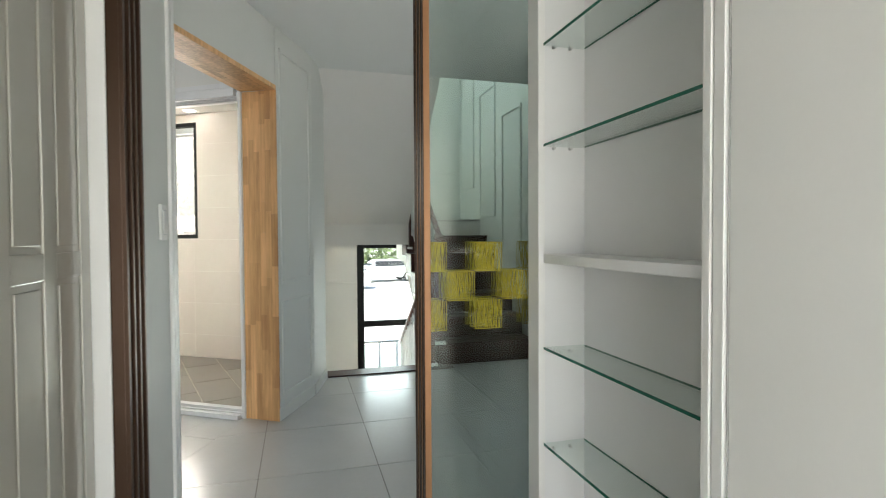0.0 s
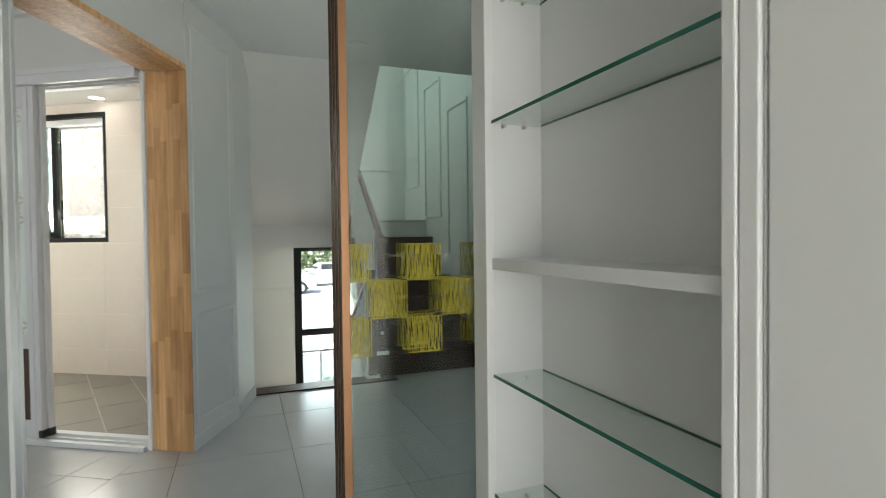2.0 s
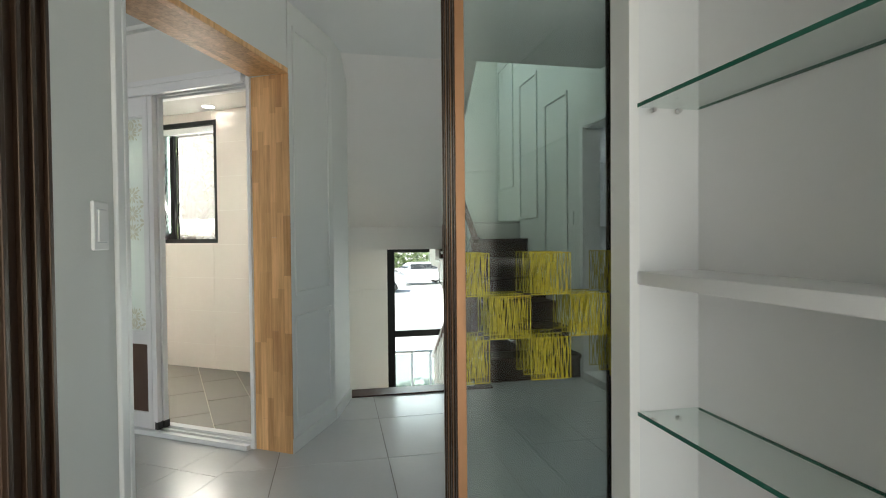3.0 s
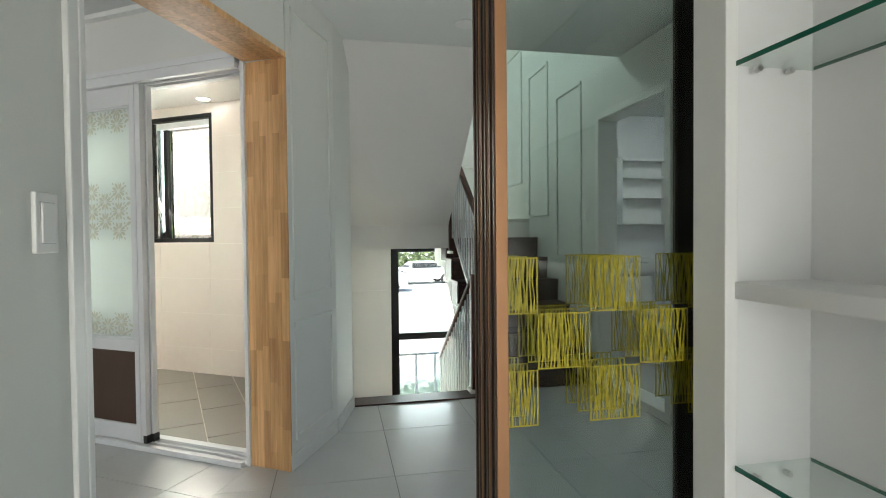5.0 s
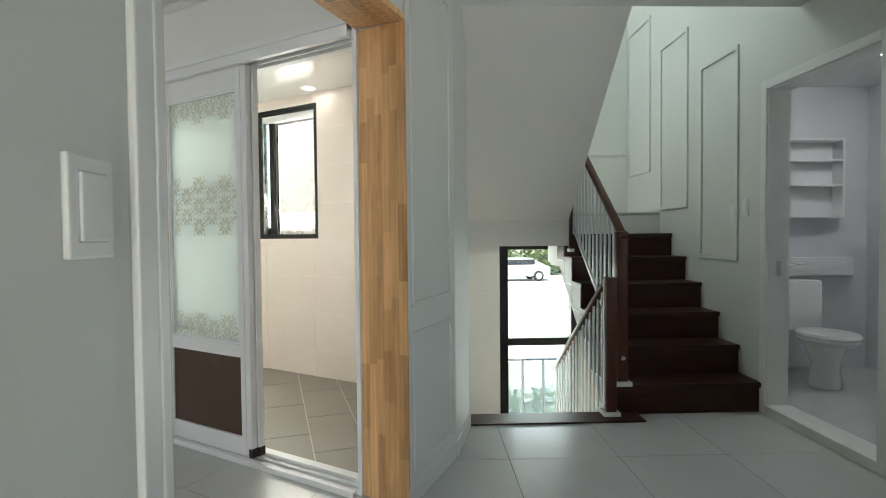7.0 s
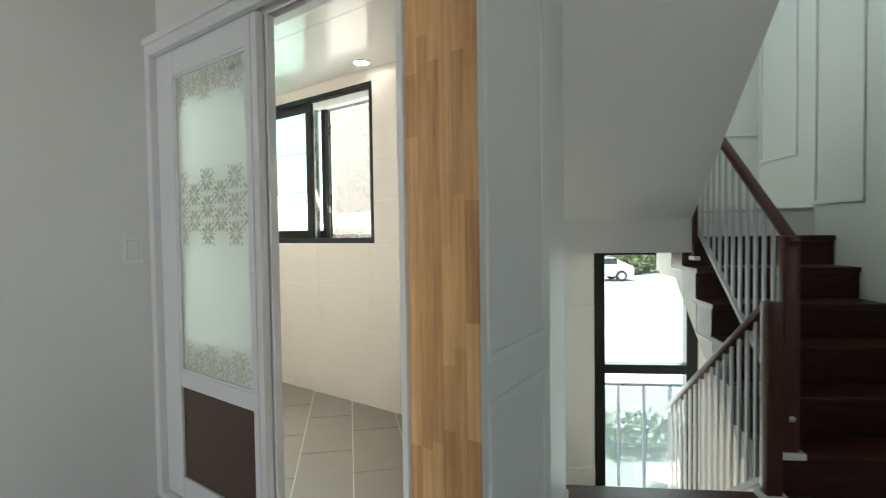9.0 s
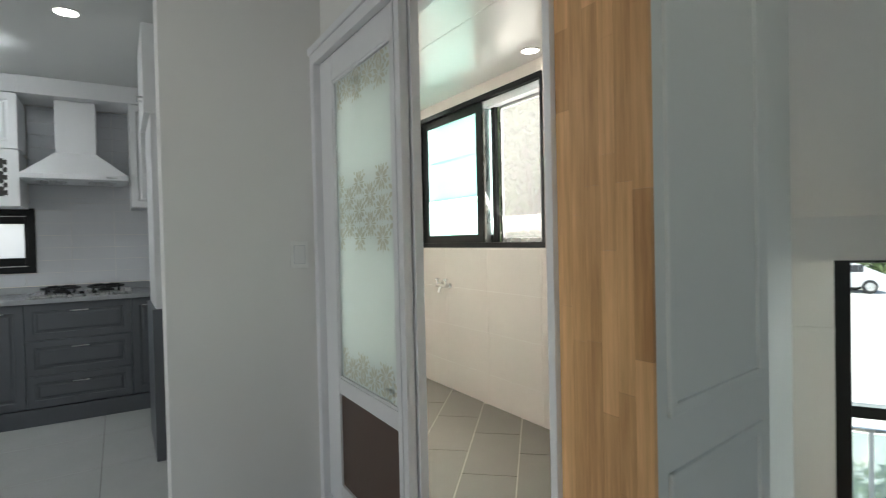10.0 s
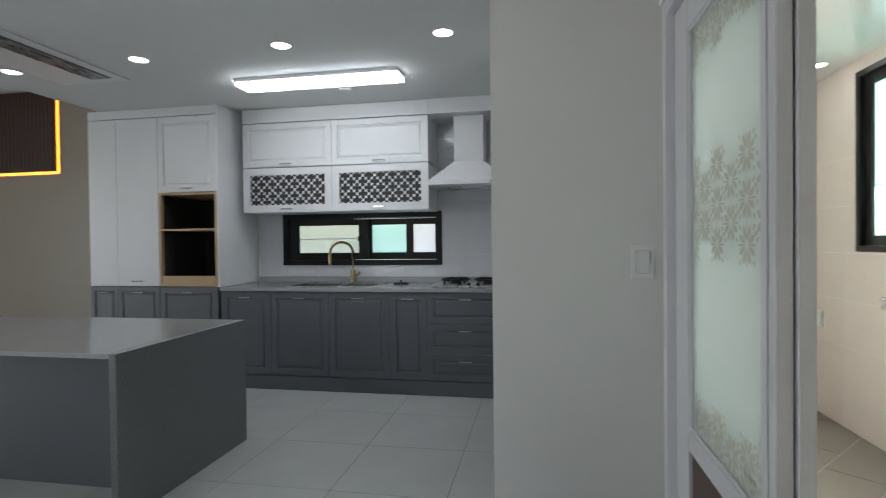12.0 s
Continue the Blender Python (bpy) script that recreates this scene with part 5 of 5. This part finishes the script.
# ---- toilet room ----
tl = thing("toilet", TURNED, "white porcelain toilet with its lid closed", "toilet", origin=(3.02, 5.1, 0.03))
part("pedestal", lathe(bmesh.new(), [(0.10, 0), (0.105, 0.02), (0.09, 0.18), (0.13, 0.30), (0.17, 0.36)], (3.02, 5.0, 0.03), 24), PORC, tl, smooth=True)
bm = lathe(bmesh.new(), [(0.16, 0), (0.185, 0.03), (0.185, 0.05)], (0, 0, 0), 28)
for v in bm.verts:
    v.co = Vector((3.02 + v.co.x, 4.98 + v.co.y * 1.25, 0.36 + v.co.z))
part("bowl", bm, PORC, tl, smooth=True)
bm = lathe(bmesh.new(), [(0.188, 0), (0.19, 0.012), (0.18, 0.028), (0.001, 0.034)], (0, 0, 0), 28)
for v in bm.verts:
    v.co = Vector((3.02 + v.co.x, 4.98 + v.co.y * 1.25, 0.413 + v.co.z))
part("lid", bm, PORC, tl, smooth=True)
part("tank", boxes((2.84, 3.20, 5.26, 5.54, 0.40, 0.80), bevel=0.025), PORC, tl, smooth=True)
van = thing("ledge_cabinet", TURNED, "white wall cabinet ledge with a towel bar behind the toilet", "cabinet", origin=(3.0, 5.5, 0.82))
part("body", boxes((2.55, 3.6, 5.44, 5.549, 0.82, 0.97), bevel=0.004), WHITEC, van)
part("towel_bar", sweep(bmesh.new(), [(2.95, 5.44, 0.92), (2.95, 5.41, 0.92), (3.25, 5.41, 0.92), (3.25, 5.44, 0.92)], 0.006, 8), CHROME, van, smooth=True)
mc = thing("mirror_cabinet", TURNED, "mirror cabinet with open white shelves in the toilet room", "mirror cabinet", origin=(3.1, 5.5, 1.3))
part("mirror_door", boxes((2.60, 2.98, 5.42, 5.43, 1.30, 1.95)), MIRROR, mc)
part("body", boxes((2.60, 2.98, 5.43, 5.549, 1.30, 1.95), (2.98, 3.5, 5.535, 5.549, 1.30, 1.95), (3.48, 3.5, 5.42, 5.535, 1.30, 1.95)), WHITEC, mc)
for z in (1.30, 1.56, 1.76, 1.93):
    part("shelf", boxes((2.98, 3.48, 5.42, 5.534, z, z + 0.018)), WHITEC, mc)
# unseen ceiling lamp, added so the toilet room reads bright
wl = thing("ceiling_light", TURNED, "round white ceiling light added out of view to light the toilet room", "ceiling light", origin=(3.1, 4.5, 2.4))
part("diffuser", lathe(bmesh.new(), [(0.14, 0), (0.14, -0.03), (0.12, -0.05), (0.001, -0.055)], (3.1, 4.5, 2.3995), 28), glow("toilet_light", (0.95, 0.96, 1.0), 9.0), wl, smooth=True)
st = thing("strike_plate", TURNED, "blue-grey metal strike plate in the door jamb", "strike plate", origin=(2.33, 4.525, 0.95))
part("plate", boxes((2.31, 2.35, 4.522, 4.531, 0.90, 1.0), bevel=0.002), STEEL, st)
solid("door_3", boxes((2.262, 2.404, 4.525, 4.5298, 0.06, 2.10), (2.262, 2.404, 3.6802, 3.685, 0.06, 2.10), (2.262, 2.404, 3.685, 4.525, 2.092, 2.0998)), TRIM, "white painted door lining of the toilet room", "door frame", TURNED)

# ---- outside ----
solid("ground", boxes((-300, 300, -300, 300, -1.9, -1.75)), CONC, "pale sunlit concrete yard reaching far", "ground")
RAILG = glass("pale_railing_glass", (0.88, 0.96, 0.94), rough=0.1, clear=0.9, frost=0.25)
gl = thing("glass_railing", TURNED, "outdoor railing of glass panes under a thin steel rail", "railing", origin=(1.3, 7.7, -1.7))
part("top_rail", boxes((-0.6, 3.2, 7.69, 7.73, -0.40, -0.375), bevel=0.003), STEEL, gl)
for k in range(14):
    u = -0.55 + 0.26 * k
    p = part("pane", boxes((u, u + 0.22, 7.705, 7.713, -1.6, -0.42)), RAILG, gl, "glass railing pane")
    part("post", boxes((u + 0.225, u + 0.255, 7.695, 7.725, -1.75, -0.40), bevel=0.002), PVC, gl)


def shrub(bm, rng, cx, cy, cz, rx, ry, rz, n, size):
    for _ in range(n):
        d = Vector((rng.gauss(0, 1), rng.gauss(0, 1), rng.gauss(0, 1))).normalized() * (rng.random() ** 0.4)
        p = Vector((cx + d.x * rx * (0.8 + 0.4 * rng.random()), cy + d.y * ry, cz + d.z * rz))
        a, b = Vector((rng.gauss(0, 1), rng.gauss(0, 1), rng.gauss(0, 1))).normalized(), Vector((rng.gauss(0, 1), rng.gauss(0, 1), rng.gauss(0, 1))).normalized()
        s = size * rng.uniform(0.6, 1.4)
        bm.faces.new([bm.verts.new(p + q) for q in (a * s, b * s * 0.5, -a * s, -b * s * 0.5)])
    return bm


def tree(x, y, h, seed):
    rng = random.Random(seed)
    th = thing("tree", Matrix(), "leafy green tree beyond the yard", "tree", "trees outside", origin=(x, y, -1.75))
    bm = bmesh.new()
    sweep(bm, [(x, y, -1.75), (x + 0.08, y, -0.6), (x, y + 0.05, h * 0.45)], 0.13, 10)
    tops = []
    for k in range(6):
        a = k * 1.05 + rng.random()
        e = (x + math.cos(a) * h * 0.28, y + math.sin(a) * h * 0.28, h * rng.uniform(0.45, 0.9))
        sweep(bm, [(x, y, h * 0.25), ((x + e[0]) / 2, (y + e[1]) / 2, h * 0.5), e], 0.045, 6)
        tops.append(e)
    part("trunk", bm, BARK, th)
    bm = bmesh.new()
    for e in tops:
        shrub(bm, rng, *e, h * 0.2, h * 0.2, h * 0.16, 500, 0.10)
        for _ in range(3):
            shrub(bm, rng, e[0] + rng.gauss(0, h * 0.1), e[1] + rng.gauss(0, h * 0.1), e[2] + rng.gauss(0, h * 0.1), h * 0.09, h * 0.09, h * 0.07, 160, 0.09)
    part("crown", bm, LEAF, th)


for k, (x, y, h) in enumerate(((-9.0, 8.5, 4.4), (-12.0, 10.0, 4.8), (-7.6, 7.8, 4.2), (-14.5, 9.0, 4.8), (-10.5, 11.5, 5.4))):
    tree(x, y, h, 40 + k)


def car(m):
    th = thing("parked_car", m, "white parked car on the pale yard", "car", "parked cars")
    bm = bmesh.new()
    prof = [(-2.1, 0.35), (-2.15, 0.75), (-1.9, 0.92), (-1.2, 1.0), (-0.6, 1.42), (0.9, 1.45), (1.6, 1.02), (2.1, 0.9), (2.15, 0.5), (2.05, 0.3)]
    lo, hi = [bm.verts.new((x, -0.85, z)) for x, z in prof], [bm.verts.new((x, 0.85, z)) for x, z in prof]
    bm.faces.new(lo), bm.faces.new(hi)
    for i in range(len(prof)):
        bm.faces.new((lo[i], lo[(i + 1) % len(prof)], hi[(i + 1) % len(prof)], hi[i]))
    bmesh.ops.bevel(bm, geom=bm.edges[:], offset=0.06, segments=2, affect="EDGES")
    part("body", bm, CARP, th, smooth=True)
    for s in (-1, 1):
        part("side_window", boxes((-0.85, 1.1, s * 0.852 - 0.004, s * 0.852 + 0.004, 1.03, 1.36)), CARG, th)
        for x in (-1.35, 1.35):
            w = part("wheel", lathe(bmesh.new(), [(0.31, -0.1), (0.33, -0.07), (0.33, 0.07), (0.31, 0.1)], (x, s * 0.8, 0.33), 20, "Y"), RUBBER, th, smooth=True)
            part("rim", lathe(bmesh.new(), [(0.2, -0.105), (0.2, 0.105)], (x, s * 0.8, 0.33), 16, "Y"), STEEL, w)
    part("windscreen", boxes((-1.13, -0.66, -0.72, 0.72, 1.17, 1.20)), CARG, th)


fx, fy2 = to_world(2.0, 30)
car(pose(fx, fy2, -1.75, 0, 0, 20))
fx, fy2 = to_world(5.5, 34)
car(pose(fx, fy2, -1.75, 0, 0, 40))
bm = bmesh.new()
rng = random.Random(3)
for k in range(26):
    p = to_world(-6 + 1.1 * k, 40 + rng.uniform(-2, 2))
    shrub(bm, rng, p[0], p[1], -0.6, 1.4, 1.4, 1.3 + rng.random(), 420, 0.22)
solid("hedge", bm, LEAF, "row of green shrubs at the far edge of the yard", "hedge", kind="stuff")
bm = bmesh.new()
for k in range(10):
    p = to_world(-1.0 + 0.5 * k, 9.2 + rng.uniform(-0.2, 0.2))
    shrub(bm, rng, p[0], p[1], -1.45, 0.4, 0.4, 0.3, 260, 0.06)
solid("planting", bm, LEAF, "low green planting behind the glass railing", "planting", kind="stuff")
# made-up wall, a bright backdrop for the utility window
solid("neighbour_wall", boxes((-26.0, -9.5, 13.5, 13.8, -1.75, 6.5)), material("pale_render", (0.66, 0.58, 0.50), 0.9), "tall pale backdrop wall added behind the trees for a bright view", "garden wall")


# ---- tile pieces ----
def wall_tiles(wall, F, a0, a1, z0, z1, da, dz, oa, oz, hole, mat, gap=0.003, thick=0.007):
    """Tiles as pieces on a wall; F turns (along, up) into the room; hole is left free."""
    for j in range(math.floor((z0 - oz) / dz), math.ceil((z1 - oz) / dz)):
        for i in range(math.floor((a0 - oa) / da), math.ceil((a1 - oa) / da)):
            r = [max(a0, oa + i * da) + gap / 2, min(a1, oa + (i + 1) * da) - gap / 2, max(z0, oz + j * dz) + gap / 2, min(z1, oz + (j + 1) * dz) - gap / 2]
            cut = [r]
            if hole and r[0] < hole[1] and r[1] > hole[0] and r[2] < hole[3] and r[3] > hole[2]:
                cut = [[r[0], hole[0], r[2], r[3]], [hole[1], r[1], r[2], r[3]], [max(r[0], hole[0]), min(r[1], hole[1]), r[2], hole[2]], [max(r[0], hole[0]), min(r[1], hole[1]), hole[3], r[3]]]
            for c in cut:
                if c[1] - c[0] > 0.01 and c[3] - c[2] > 0.01:
                    bm = bmesh.new()
                    box(bm, 0, c[1] - c[0], -thick, 0, 0, c[3] - c[2])
                    for v in bm.verts:
                        v.co = F(v.co.x + c[0], v.co.y, v.co.z + c[2])
                    ob = new("tile", mesh_of("tile", bm, mat))
                    ob.parent = wall


wall_tiles(far_wall, lambda a, d, z: Vector((a, 4.50 - d, z)), -5.993, -2.69, -0.05, 2.43, 0.60, 0.323, -3.84, -0.14, (WX0, WX1, WZ0, WZ1), WTILE, 0.002)
wall_tiles(left_wall, lambda a, d, z: Vector((-5.992 + d, a, z)), 3.0, 4.50, -0.05, 2.43, 0.60, 0.323, 4.5 - 1.8, -0.14, None, WTILE, 0.002)
wall_tiles(bpy.data.objects["wall_kitchen"], lambda a, d, z: Vector((-6.412 + d, a, z)), -0.29, 2.8, 0.936, 1.60, 0.30, 0.10, 0.0, 0.94, (KY0, KY1, KZ0, KZ1), KTILE, 0.002)
wall_tiles(bpy.data.objects["wall_kitchen"], lambda a, d, z: Vector((-6.412 + d, a, z)), 1.531, 2.22, 1.60, 2.366, 0.30, 0.10, 0.0, 0.94, None, KTILE, 0.002)
late_floors()
